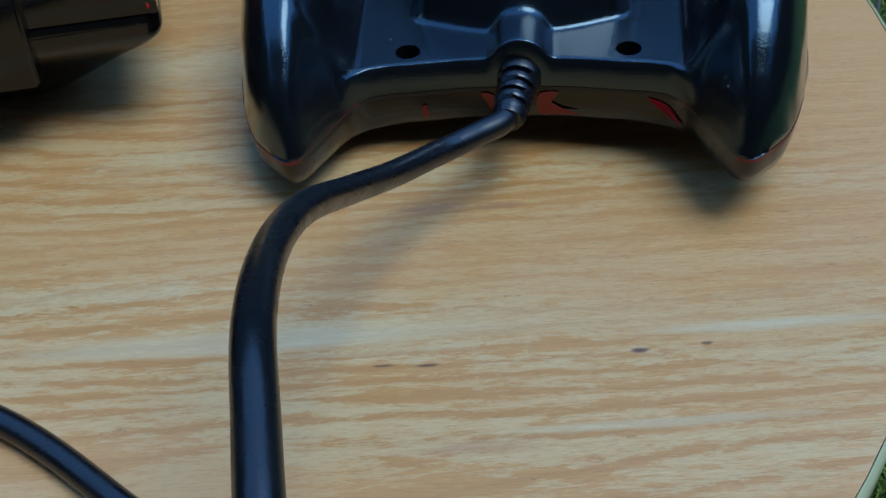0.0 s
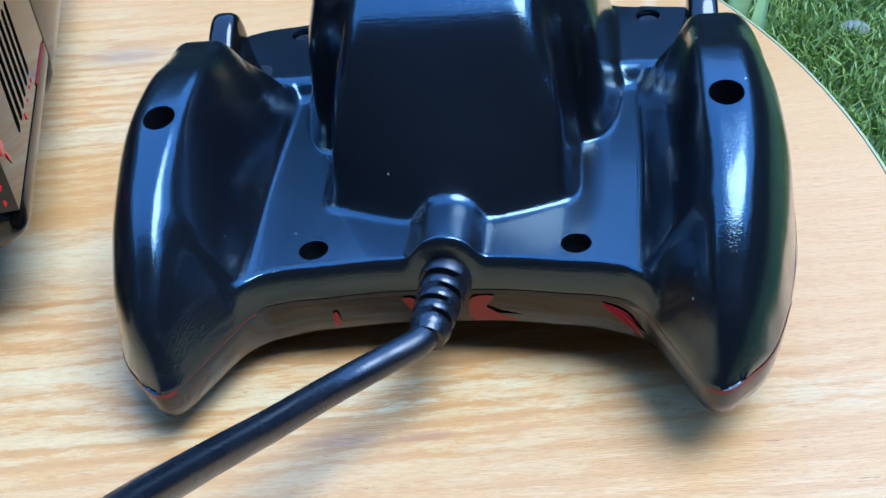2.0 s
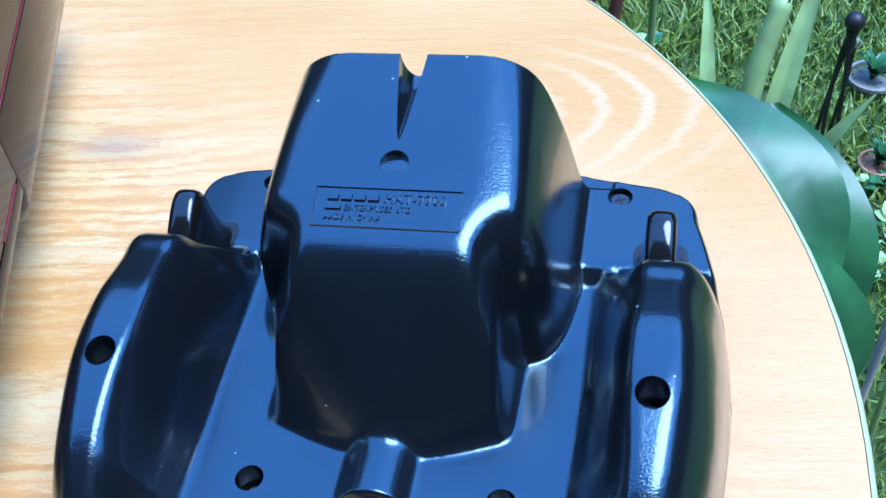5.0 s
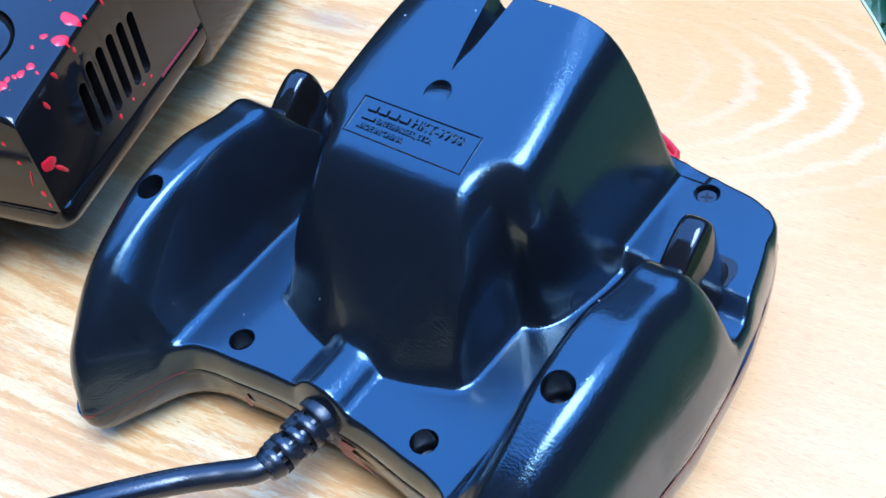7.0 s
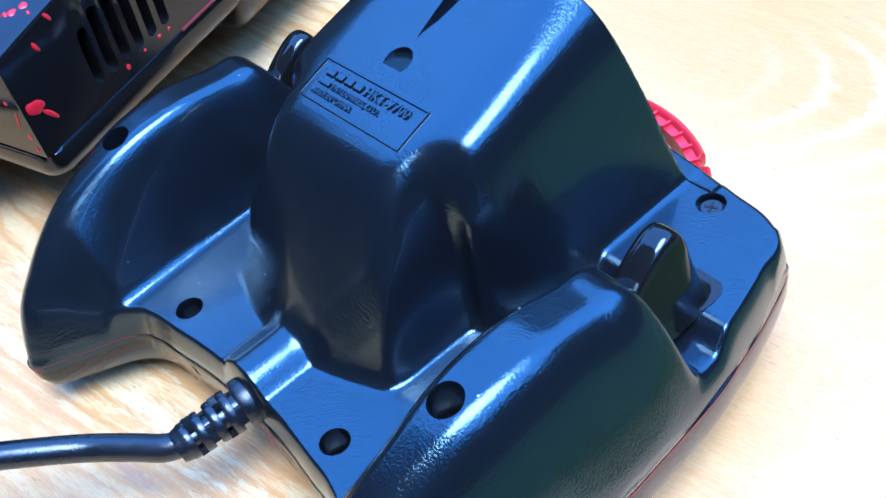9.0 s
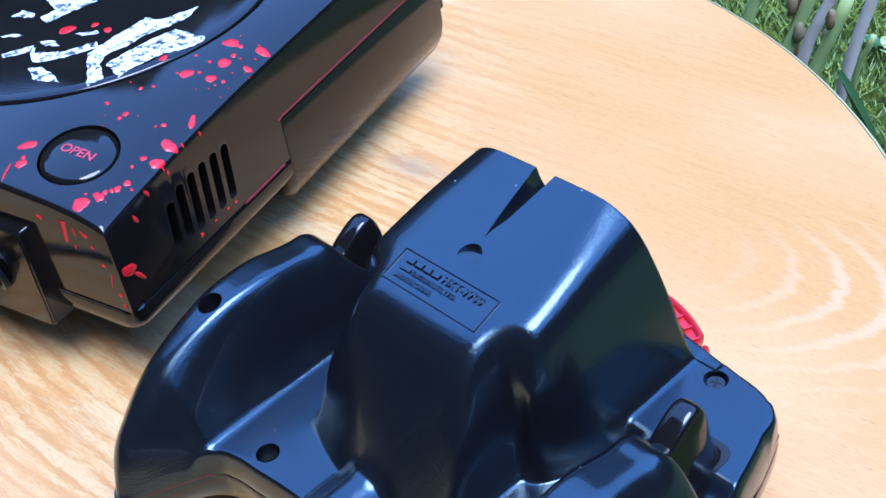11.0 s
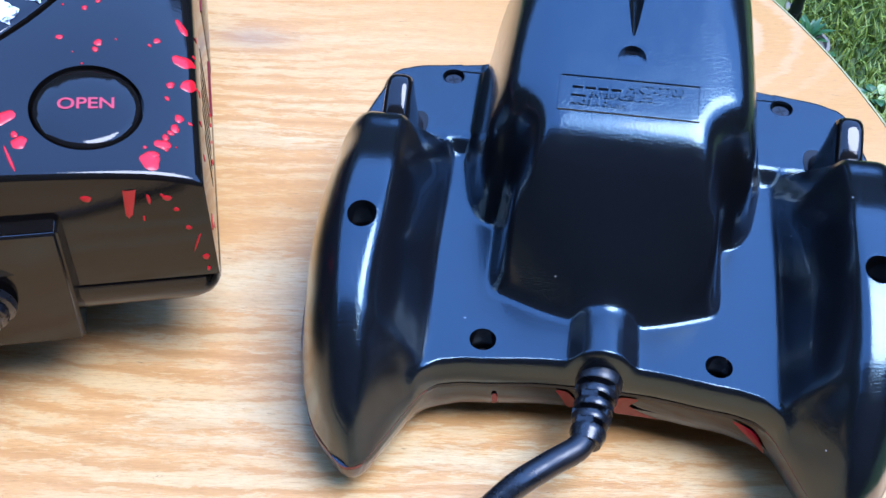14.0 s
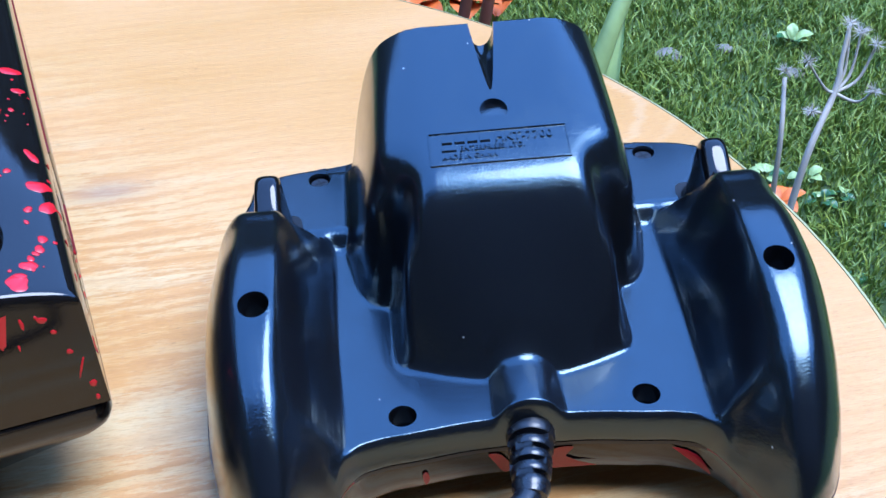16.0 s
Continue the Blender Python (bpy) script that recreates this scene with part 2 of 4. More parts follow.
def lathe(profile, segs=64):
    """Turns (radius, height) points round z."""
    bm = bmesh.new()
    rings = [[bm.verts.new((r * math.cos(2 * math.pi * i / segs), r * math.sin(2 * math.pi * i / segs), z)) for i in range(segs)] if r > 1e-6 else [bm.verts.new((0, 0, z))] for r, z in profile]
    for a, b in zip(rings, rings[1:]):
        for i in range(segs):
            j = (i + 1) % segs
            if len(a) == 1:
                bm.faces.new((a[0], b[j], b[i])) if len(b) > 1 else None
            elif len(b) == 1:
                bm.faces.new((a[i], a[j], b[0]))
            else:
                bm.faces.new((a[i], a[j], b[j], b[i]))
    bmesh.ops.recalc_face_normals(bm, faces=bm.faces)
    return bm


def catmull(points, n=12):
    p = [Vector(q) for q in points]
    p = [2 * p[0] - p[1], *p, 2 * p[-1] - p[-2]]
    out = []
    for a, b, c, d in zip(p, p[1:], p[2:], p[3:]):
        for i in range(n):
            t = i / n
            out.append(0.5 * (2 * b + (c - a) * t + (2 * a - 5 * b + 4 * c - d) * t * t + (3 * b - a - 3 * c + d) * t**3))
    return [*out, p[-2]]


def tube(points, radii, segs=20):
    bm = bmesh.new()
    n = len(points)
    rings, side = [], None
    for i, p in enumerate(points):
        ahead = (points[min(i + 1, n - 1)] - points[max(i - 1, 0)]).normalized()
        side = (ahead.cross(Vector((0, 0, 1))) if side is None else side - ahead * side.dot(ahead)).normalized()
        up = side.cross(ahead)
        r = radii(i / (n - 1)) if callable(radii) else radii
        rings.append([bm.verts.new(p + r * (side * math.cos(a) + up * math.sin(a))) for a in (2 * math.pi * j / segs for j in range(segs))])
    for a, b in zip(rings, rings[1:]):
        for j in range(segs):
            bm.faces.new((a[j], a[(j + 1) % segs], b[(j + 1) % segs], b[j]))
    bm.faces.new(rings[0][::-1])
    bm.faces.new(rings[-1])
    bmesh.ops.recalc_face_normals(bm, faces=bm.faces)
    return bm


def evaluated(ob):
    """The mesh of an object with its modifiers."""
    dg = bpy.context.evaluated_depsgraph_get()
    return bpy.data.meshes.new_from_object(ob.evaluated_get(dg))


# ---- the table and the ground ----
GROUND_Z = -0.62
table = empty("round_table", pose(*TABLE_C, 0), "round varnished pine table with a pale edge band", "table")
bm = lathe([(0, 0), (TABLE_R - 0.0018, 0), (TABLE_R - 0.0018, -0.02), (0, -0.02)], 128)
part("tabletop", bm, WOOD, table)
bm = lathe([(TABLE_R - 0.0016, 0.0002), (TABLE_R - 0.0006, -0.0002), (TABLE_R, -0.001), (TABLE_R, -0.019), (TABLE_R - 0.001, -0.0202), (TABLE_R - 0.0016, -0.0202), (TABLE_R - 0.0016, 0.0002)], 128)
part("edge_band", bm, EDGE, table, "pale greenish edge band")
part("pedestal", lathe([(0.03, -0.02), (0.024, -0.05), (0.02, -0.3), (0.024, -0.56), (0.16, -0.6), (0.17, GROUND_Z)], 32), MATTE, table)

bm = bmesh.new()
for x, y in ((-60, -60), (60, -60), (60, 60), (-60, 60)):
    bm.verts.new((x, y, GROUND_Z))
bm.faces.new(bm.verts)
tagged(obj("ground", bm, SOIL), "green lawn ground with dark soil", "ground", kind="structure")


# ---- game controller, lying face down ----
LEAN_DEG = -3.3
controller = empty("game_controller", pose(0.0015, 0, 0, 0, LEAN_DEG, 0), "glossy black game controller lying face down on the table", "game controller")
FRONT = [(0, -5), (12, -5.3), (24, -6.8), (32, -7.9), (36, -9.4), (38.6, -12.2), (41.4, -17.4), (45, -24.5), (48, -30), (50.5, -31.5), (56, -28), (62, -19.5), (65.7, -8), (68.5, 7), (69.8, 22), (70.2, 30)]
BACK = [(0, 95), (20, 94.6), (30, 93), (45, 90.3), (56, 87.6), (60.5, 84.5), (63.5, 76), (66.5, 64), (69.2, 46), (70.2, 30)]
PART_W = [(-40, 17.5), (-31, 17.5), (-20, 18), (-8, 18.6), (0, 18.8), (100, 19.2)]
RIDGE_W = [(-36, 14), (-31.5, 18.5), (-27, 28.5), (-20, 36.5), (-10, 44.2), (0, 48.8), (10, 52), (20, 53.2), (26, 53.2), (32, 52.2), (38, 51.1), (44.5, 49.8), (47, 47.4), (49.5, 45)]
HUMP_TOP = [(0, 52.6), (40, 64.6), (77, 75.7), (96, 81.4)]
HUMP_SIDE = [(0, 104), (10, 90), (20, 77), (29, 65), (31.5, 52), (32.6, 41), (34, 33), (36, 27), (60, 8)]


def outer_u(v):
    """Half width of the outline at depth v."""
    low = [(b, a) for a, b in FRONT if a >= 50.5]
    high = [(b, a) for a, b in reversed(BACK) if a >= 30]
    return smooth_table(v, low + high[1:])


def front_v(u):
    return smooth_table(u, FRONT)


def back_v(u):
    return smooth_table(u, BACK)


def rough_height(u, v):
    """The back shell's forms in mm over the plan, u across and v away from the cable, with hard joins."""
    a = np.abs(u)
    wp = smooth_table(v, PART_W)
    plate = 25.7 + 3.8 * np.clip((v - 57.3) / 3.4, 0, 1)
    # cable tunnel
    tunnel = 24.2 + 6.4 * np.sqrt(np.clip(1 - ((u - 0.6) / 7.2) ** 2, 0, 1)) - 40 * step(np.abs(u - 0.6), 6.6, 12) - 30 * step(v, 14, 30)
    plate = smax(plate, tunnel, 1.0)
    # hump: a wide block behind a narrower neck, under one sloping top
    side = smooth_table(a, HUMP_SIDE)
    lip = 27 + (v - smooth_table(a, [(0, 36), (22, 36.4), (26, 36.4), (29.8, 37.6), (31.6, 41.5), (33.2, 47), (34.8, 53), (36.2, 60), (60, 80)])) * 30.0
    ve = v + 5.5 * (1 - np.clip(a / 23, 0, 1.2) ** 2) * (1 - step(v, 8, 30))
    face = 26 + (ve - 13.6) * 2.38
    crown = smooth_table(v, HUMP_TOP)
    block = smin(crown, np.minimum(side, smin(lip, crown + 4, 8.0)), 10.5)
    neck = smin(crown, smin(face, 26 + (25.0 - a) * 12.0, 11.0), 12.0)
    hump = smax(block, neck, 1.5 + 9.0 * step(crown - np.maximum(block, neck), 6, 16))
    body = smax(plate, hump, 0.05 + 5.0 * np.exp(-((u - 0.6) / 7.0) ** 2))
    # grips
    hr = smooth_table(v, RIDGE_W)
    uo = outer_u(v)
    ctr = smooth_table(v, [(-36, 51), (-20, 51.5), (-8, 53), (10, 53.5), (30, 53.8), (46, 54.6), (60, 55)])
    hw = smooth_table(v, [(-36, 0.2), (-25, 0.8), (0, 2.4), (15, 3.8), (28, 4.0), (36, 3.5), (46, 3.8), (50, 3.8)])
    s_out = np.clip((a - ctr - hw) / np.maximum(uo - ctr - hw, 0.5), 0, 1.2)
    outw = wp + (hr - wp) * np.clip(1 - s_out**1.85, 0, 1) ** (0.58 + 0.13 * step(v, 8, 36))
    base_u = smooth_table(v, [(-36, 49.5), (-31.5, 48.5), (-24.5, 45), (-17, 41), (-11.5, 38.8), (-6, 39.2), (20, 40.8), (57, 41.2), (70, 42)])
    base_w = wp + (25.7 - wp) * step(v, -12.5, -8.5)
    s_in = (a - base_u) / np.maximum(ctr - hw - base_u, 0.5)
    inw = base_w + (hr - base_w) * np.where(s_in > 0, 1 - (1 - np.clip(s_in, 0, 1)) ** 1.4, s_in * 1.4)
    grip = np.minimum(np.where(a < ctr, inw, outw), 46.5 - (v - 47.6 - 1.15 * np.clip(51 - a, 0, 9)) * 7.0)
    front_end = 25.7 - (front_v(np.minimum(a, 39)) - v) * 20
    body = np.where(v < front_v(np.minimum(a, 39)), np.minimum(body, np.maximum(front_end, wp)), body)
    body = np.where(a > 46, np.where(v < 20, wp, body), body)
    return np.maximum(smax(body, np.maximum(grip, -40), 2.8 * step(v, -12, -2) + 0.2), wp)


def blurred(grid, sigma):
    r = int(3 * sigma / CELL) + 1
    w = np.exp(-0.5 * (np.arange(-r, r + 1) * CELL / sigma) ** 2)
    w /= w.sum()
    for axis in (0, 1):
        pad = [(r, r) if k == axis else (0, 0) for k in (0, 1)]
        p = np.pad(grid, pad, mode="edge")
        grid = sum(w[i] * (p[i:i + grid.shape[0], :] if axis == 0 else p[:, i:i + grid.shape[1]]) for i in range(2 * r + 1))
    return grid


CELL = 0.4
GU, GV = np.arange(-76, 76.01, CELL), np.arange(-42, 104.01, CELL)
MU, MV = np.meshgrid(GU, GV, indexing="ij")
HARD = rough_height(MU, MV)
SOFT, SOFTER = blurred(HARD, 0.9), blurred(HARD, 2.9)
MASK = blurred(step(SOFTER, 38, 50) * (np.abs(MU) < 36), 1.5)
SHELL = SOFT + (SOFTER - SOFT) * MASK


def sampled(u, v):
    """Cubic lookup in the softened height grid."""
    x, y = (u - GU[0]) / CELL, (v - GV[0]) / CELL
    i, j = np.clip(x.astype(int), 1, len(GU) - 3), np.clip(y.astype(int), 1, len(GV) - 3)
    fx, fy = x - i, y - j

    def taps(f):
        return (-0.5 * f + f * f - 0.5 * f**3, 1 - 2.5 * f * f + 1.5 * f**3, 0.5 * f + 2 * f * f - 1.5 * f**3, -0.5 * f * f + 0.5 * f**3)

    out = 0
    for p, wx in enumerate(taps(fx)):
        out = out + wx * sum(wy * SHELL[i + p - 1, j + q - 1] for q, wy in enumerate(taps(fy)))
    return out


def shell_height(u, v):
    """Height of the finished back shell in mm."""
    a = np.abs(u)
    wp = smooth_table(v, PART_W)
    out = sampled(u, v)
    # the cliff at the back of the top
    out = np.where((v > 75.0) & (a < 42), smin(out, np.maximum(29.5, 77.5 - (v - 76.6) * 5.0), 1.2), out)
    # rounded rim at the outline
    d = np.clip(np.minimum(np.minimum(v - front_v(a), back_v(a) - v), (outer_u(v) - a) * 0.9), 0, 4)
    r = 2.2
    rim = np.where(d < r, np.sqrt(np.clip(1 - (1 - d / r) ** 2, 0, 1)), 1.0)
    return wp + np.maximum(out - wp, 0) * rim


NU, NV = 150, 300
phi = np.linspace(-1, 1, 2 * NU + 1) * math.pi / 2
us = 70.2 * (0.45 * np.sin(phi) + 0.55 * phi / (math.pi / 2))
us[0], us[-1] = -70.2, 70.2
verts, faces = [], []
ts = np.linspace(0, 1, NV + 1)
ts = ts + 0.06 * np.sin(2 * math.pi * ts) * -0.5
for u in us:
    f, b = front_v(np.array([abs(u)]))[0], back_v(np.array([abs(u)]))[0]
    vv = f + (b - f) * ts
    ww = shell_height(np.full_like(vv, u), vv)
    ww[0], ww[-1] = smooth_table(vv[[0, -1]], PART_W)
    verts.extend(zip([u * 0.001] * len(vv), vv * 0.001, ww * 0.001))
W = NV + 1
for i in range(2 * NU):
    for j in range(NV):
        faces.append((i * W + j, (i + 1) * W + j, (i + 1) * W + j + 1, i * W + j + 1))
loop = [i * W for i in range(2 * NU + 1)] + [2 * NU * W + j for j in range(1, NV)] + [i * W + NV for i in range(2 * NU, -1, -1)] + [j for j in range(NV - 1, 0, -1)]
base = len(verts)
for i in loop:
    verts.append((verts[i][0] * 0.985, verts[i][1] * 0.985 + 0.0003, verts[i][2] - 0.0015))
n = len(loop)
for q in range(n):
    r_ = (q + 1) % n
    faces.append((loop[r_], loop[q], base + q, base + r_))
faces.append(tuple(base + q for q in range(n)))
me = bpy.data.meshes.new("back_shell")
me.from_pydata(verts, [], faces)
me.update()
shell_bm = bmesh.new()
shell_bm.from_mesh(me)
bmesh.ops.remove_doubles(shell_bm, verts=shell_bm.verts, dist=1e-6)
bmesh.ops.recalc_face_normals(shell_bm, faces=shell_bm.faces)
shell_bm.to_mesh(me)
shell_bm.free()
shell = new("back_shell", me)
HOLES = [(26, 0, 3.0), (54.0, 10, 3.2), (43.6, 83.6, 3.0)]
cut = bmesh.new()
for u, v, r in HOLES:
    for sgn in (-1, 1):
        w = float(shell_height(np.array([sgn * u * 1.0]), np.array([v * 1.0]))[0])
        depth = 2.4 if v > 50 else 9.0
        bmesh.ops.create_cone(cut, cap_ends=True, segments=40, radius1=r * 0.001, radius2=r * 0.001, depth=0.03, matrix=Matrix.Translation((sgn * u * 0.001, v * 0.001, (w - depth) * 0.001 + 0.015)))
# round dimple and tapered slot in the top
w = float(shell_height(np.array([0.0]), np.array([50.5]))[0])
bmesh.ops.create_cone(cut, cap_ends=True, segments=48, radius1=0.0031, radius2=0.0031, depth=0.03, matrix=Matrix.Translation((0, 0.0505, (w - 0.5) * 0.001 + 0.015)))
slot_rings = []
for i in range(19):
    v = 56.2 + 2.2 * i
    t_ = min(1.0, (v - 56.2) / 20)
    half, deep = 0.25 + 2.75 * t_**0.8, 0.1 + 7.5 * t_
    w = float(smooth_table(np.array([v]), HUMP_TOP)[0])
    ring = [(half * math.cos(math.pi * q / 12), w - deep * math.sin(math.pi * q / 12) ** 0.8) for q in range(13)]
    slot_rings.append([cut.verts.new((x_ * 0.001, v * 0.001, z_ * 0.001)) for x_, z_ in [(half * 1.6, w + 14)] + ring + [(-half * 1.6, w + 14)]])
for a_, b_ in zip(slot_rings, slot_rings[1:]):
    for q in range(15):
        cut.faces.new((a_[q], b_[q], b_[(q + 1) % 15], a_[(q + 1) % 15]))
cut.faces.new(slot_rings[0])
cut.faces.new(slot_rings[-1][::-1])
bmesh.ops.recalc_face_normals(cut, faces=cut.faces)
cutter_mesh = bpy.data.meshes.new("cutter")
cut.to_mesh(cutter_mesh)
cut.free()
cutter = new("cutter", cutter_mesh)
mod = shell.modifiers.new("holes", "BOOLEAN")
mod.object, mod.operation, mod.solver = cutter, "DIFFERENCE", "EXACT"
done = evaluated(shell)
bpy.data.objects.remove(cutter)
bpy.data.objects.remove(shell)
done.polygons.foreach_set("use_smooth", [True] * len(done.polygons))
done.set_sharp_from_angle(angle=radians(50))
done.materials.clear()
done.materials.append(BLACK)
shell = new("back_shell", done)
shell.parent = controller

# front half of the housing, under the parting line
LOW_W = [(-40, 9.2), (-10, 9.0), (0, 9.0), (100, 8.6)]
bm = bmesh.new()
rings = []
for inset, tip_in, drop in ((0.0, 0.0, 0.0), (0.0, 0.02, 0.45), (0.011, 0.08, 0.85), (0.037, 0.17, 1.0)):
    ring = []
    for i in loop:
        x, y, z = verts[i]
        lowz = float(smooth_table(np.array([y * 1000]), LOW_W)[0]) * 0.001
        top = z - 0.0007
        k_ = float(step(abs(x) * 1000, 26, 42) * step(-y * 1000, 2, 9))
        x, y = x + (math.copysign(0.052, x) - x) * tip_in * k_, y + (-0.012 - y) * tip_in * k_
        pull = inset * (1 - k_)
        ring.append(bm.verts.new((x - x * pull, y + (0.035 - y) * pull, top + (lowz - top) * drop)))
    rings.append(ring)
for a_, b_ in zip(rings, rings[1:]):
    for q in range(n):
        r_ = (q + 1) % n
        try:
            bm.faces.new((a_[q], a_[r_], b_[r_], b_[q]))
        except ValueError:
            pass
bmesh.ops.remove_doubles(bm, verts=bm.verts, dist=2e-6)
edges = [e for e in bm.edges if e.is_boundary and e.verts[0].co.z < 0.0120]
bmesh.ops.triangle_fill(bm, use_beauty=False, edges=edges)
bmesh.ops.recalc_face_normals(bm, faces=bm.faces)
part("front_shell", bm, BLACK_SMOOTH, controller)


# red paint left in the seam between the two halves
bm = bmesh.new()
seam = []
for dz in (0.0001, -0.0009):
    ring = []
    for i in loop:
        x, y, z = verts[i]
        cx, cy = (0.05 if x > 0 else -0.05, y) if y < -0.01 else (0, 0.035)
        ring.append(bm.verts.new((x + (cx - x) * -0.003, y + (cy - y) * -0.003, z + dz)))
    seam.append(ring)
for q in range(n):
    r_ = (q + 1) % n
    f_ = bm.faces.new((seam[0][q], seam[0][r_], seam[1][r_], seam[1][q]))
    c_ = f_.calc_center_median()
    f_.material_index = 1 if c_.y < 0.001 and abs(c_.x) < 0.037 else 0
part("seam", bm, [material("dark_red_seam_paint", (0.17, 0.010, 0.015), 0.35), MATTE], controller, "thin painted seam, dark red at the grips")


def height(u, v):
    return float(shell_height(np.array([float(u)]), np.array([float(v)]))[0])


# screws in the two rear holes
def screw(parent, u, v, sunk=1.1):
    w = height(u, v) - sunk
    bm = lathe([(0, 0.0), (0.0021, 0.0), (0.0024, -0.0003), (0.0024, -0.0012), (0, -0.0012)], 32)
    ob = part("screw", bm, STEEL, parent, "dark steel cross-head screw")
    ob.matrix_basis = pose(u * 0.001, v * 0.001, w * 0.001)
    bm = bmesh.new()
    for turn in (20, 110):
        bmesh.ops.create_cube(bm, size=1, matrix=pose(0, 0, 0.00002, 0, 0, turn) @ Matrix.Diagonal((0.0028, 0.0006, 0.0002, 1)))
    part("cross_slot", bm, MATTE, ob, smooth=False)


for sg in (-1, 1):
    screw(controller, sg * 43.6, 83.6)
    screw(controller, sg * 26, 0, 6.5)
    screw(controller, sg * 54.0, 10, 7.5)

# triggers
TRIGGER = [(45, 30), (46.3, 40.5), (49.5, 44.0), (53, 46.6), (56.5, 48.5), (59, 48.9), (60.7, 47.9), (61.8, 45.6), (62.4, 42), (63.4, 37), (65, 32), (67.5, 29)]
FLARE = [(0.0, -0.8), (0.006, -1.6), (0.02, -2.3), (0.05, -2.85), (0.12, -3.15), (0.3, -3.4), (0.5, -3.9), (0.75, -4.5), (0.95, -5.3), (1.0, -5.7)]
for sg in (-1, 1):
    path = catmull([(0, v, w) for v, w in TRIGGER], 5)
    bm = bmesh.new()
    cols = []
    for f_, x_ in [(f, x) for f, x in reversed(FLARE)] + [(f, -x) for f, x in FLARE]:
        row = []
        for i, p in enumerate(path):
            q = p.lerp(Vector((0, 47 + 20 * i / (len(path) - 1), 28.6)), f_)
            row.append(bm.verts.new((0.001 * x_, 0.001 * q.y, 0.001 * q.z)))
        cols.append(row)
    for a_, b_ in zip(cols, cols[1:]):
        for i in range(len(a_) - 1):
            bm.faces.new((a_[i], a_[i + 1], b_[i + 1], b_[i]))
    bmesh.ops.recalc_face_normals(bm, faces=bm.faces)
    if sum(f.normal.z for f in bm.faces) < 0:
        bmesh.ops.reverse_faces(bm, faces=bm.faces)
    t_ = part("trigger", bm, BLACK_SMOOTH, controller, "glossy black trigger", sharp=60)
    t_.matrix_basis = pose(sg * 0.0539, 0, 0, 0, 0, 0)
    # flat dark patch on the plateau, standing for shade in the trigger's slot
    for side in (-1, 1):
        bm = bmesh.new()
        pts = [(0, 61), (side * 5.9, 61), (side * 6.2, 64), (side * 6.0, 66), (side * 5.4, 67.5), (side * 4.2, 68.4), (0, 68.6)]
        top_ = [bm.verts.new((0.001 * (x_ + sg * 53.9), 0.001 * v_, 0.001 * height(sg * 53.9, 66) + 0.00012)) for x_, v_ in pts]
        bm.faces.new(top_)
        bmesh.ops.recalc_face_normals(bm, faces=bm.faces)
        part("slot", bm, MATTE, controller, "flat dark patch for the shaded slot beside the trigger", smooth=False)

# analogue stick and face buttons underneath, on which it rests
bm = lathe([(0, 0), (0.0085, 0), (0.0095, 0.0008), (0.0098, 0.0022), (0.0092, 0.0036), (0.0075, 0.0042), (0.0045, 0.0044), (0.004, 0.013), (0, 0.013)], 48)
stick = part("analogue_stick", bm, RED_PLASTIC, controller, "red analogue stick")
stick.matrix_basis = Matrix.Rotation(radians(3.3), 4, "Y") @ Matrix.Translation((0.0380, 0.0865, 0.0002))
bm = bmesh.new()
for i in range(4):
    bmesh.ops.create_cube(bm, size=1, matrix=pose(0, 0, 0.0043, 0, 0, 45 * i) @ Matrix.Diagonal((0.0165, 0.0007, 0.0006, 1)))
rib = part("rib", bm, RED_PLASTIC, stick, smooth=False)
for du, dv in ((-8, 0), (8, 0), (0, -8), (0, 8)):
    b_ = part("face_button", lathe([(0, 0), (0.0042, 0), (0.0048, 0.0006), (0.005, 0.007), (0, 0.007)], 24), RED_PLASTIC, controller)
    b_.matrix_basis = Matrix.Translation(((-42 + du) * 0.001, (45 + dv) * 0.001, 0.0030))


# red plastic rim that shows past the back edge
bm = bmesh.new()
rows = []
PROFILE = [(33.0, 17.2), (33.2, 20.6), (35.2, 20.8), (35.5, 21.8), (36.4, 22.2), (37.0, 21.6), (37.1, 19.0), (36.4, 17.4), (33.0, 17.2)]
for i in range(61):
    an = radians(98 - 98 * i / 60)
    low = 1.3 if 27 <= i <= 29 else 0.0
    rows.append([bm.verts.new((0.001 * ((r_ - (low if r_ > 34 else 0)) * math.cos(an)), 0.001 * ((r_ - (low if r_ > 34 else 0)) * math.sin(an)), 0.001 * (z_ - (low * 0.8 if z_ > 20.7 else 0)))) for r_, z_ in PROFILE[:-1]])
for a_, b_ in zip(rows, rows[1:]):
    for q in range(8):
        bm.faces.new((a_[q], a_[(q + 1) % 8], b_[(q + 1) % 8], b_[q]))
bm.faces.new(rows[0])
bm.faces.new(rows[-1][::-1])
bmesh.ops.recalc_face_normals(bm, faces=bm.faces)
rim_part = part("rim", bm, RED_PLASTIC, controller, "ribbed red plastic rim at the back edge", sharp=50)
rim_part.matrix_basis = Matrix.Rotation(radians(3.3), 4, "Y") @ Matrix.Translation((0.0045, 0.0715, 0))
for i in range(9):
    bm = bmesh.new()
    bmesh.ops.create_cube(bm, size=1, matrix=pose(0, 0, 0, 0, 0, 92 - i * 7.5) @ Matrix.Translation((0.0343, 0, 0.0211)) @ Matrix.Diagonal((0.0028, 0.0007, 0.0010, 1)))
    part("rib", bm, RED_PLASTIC, rim_part, smooth=False)


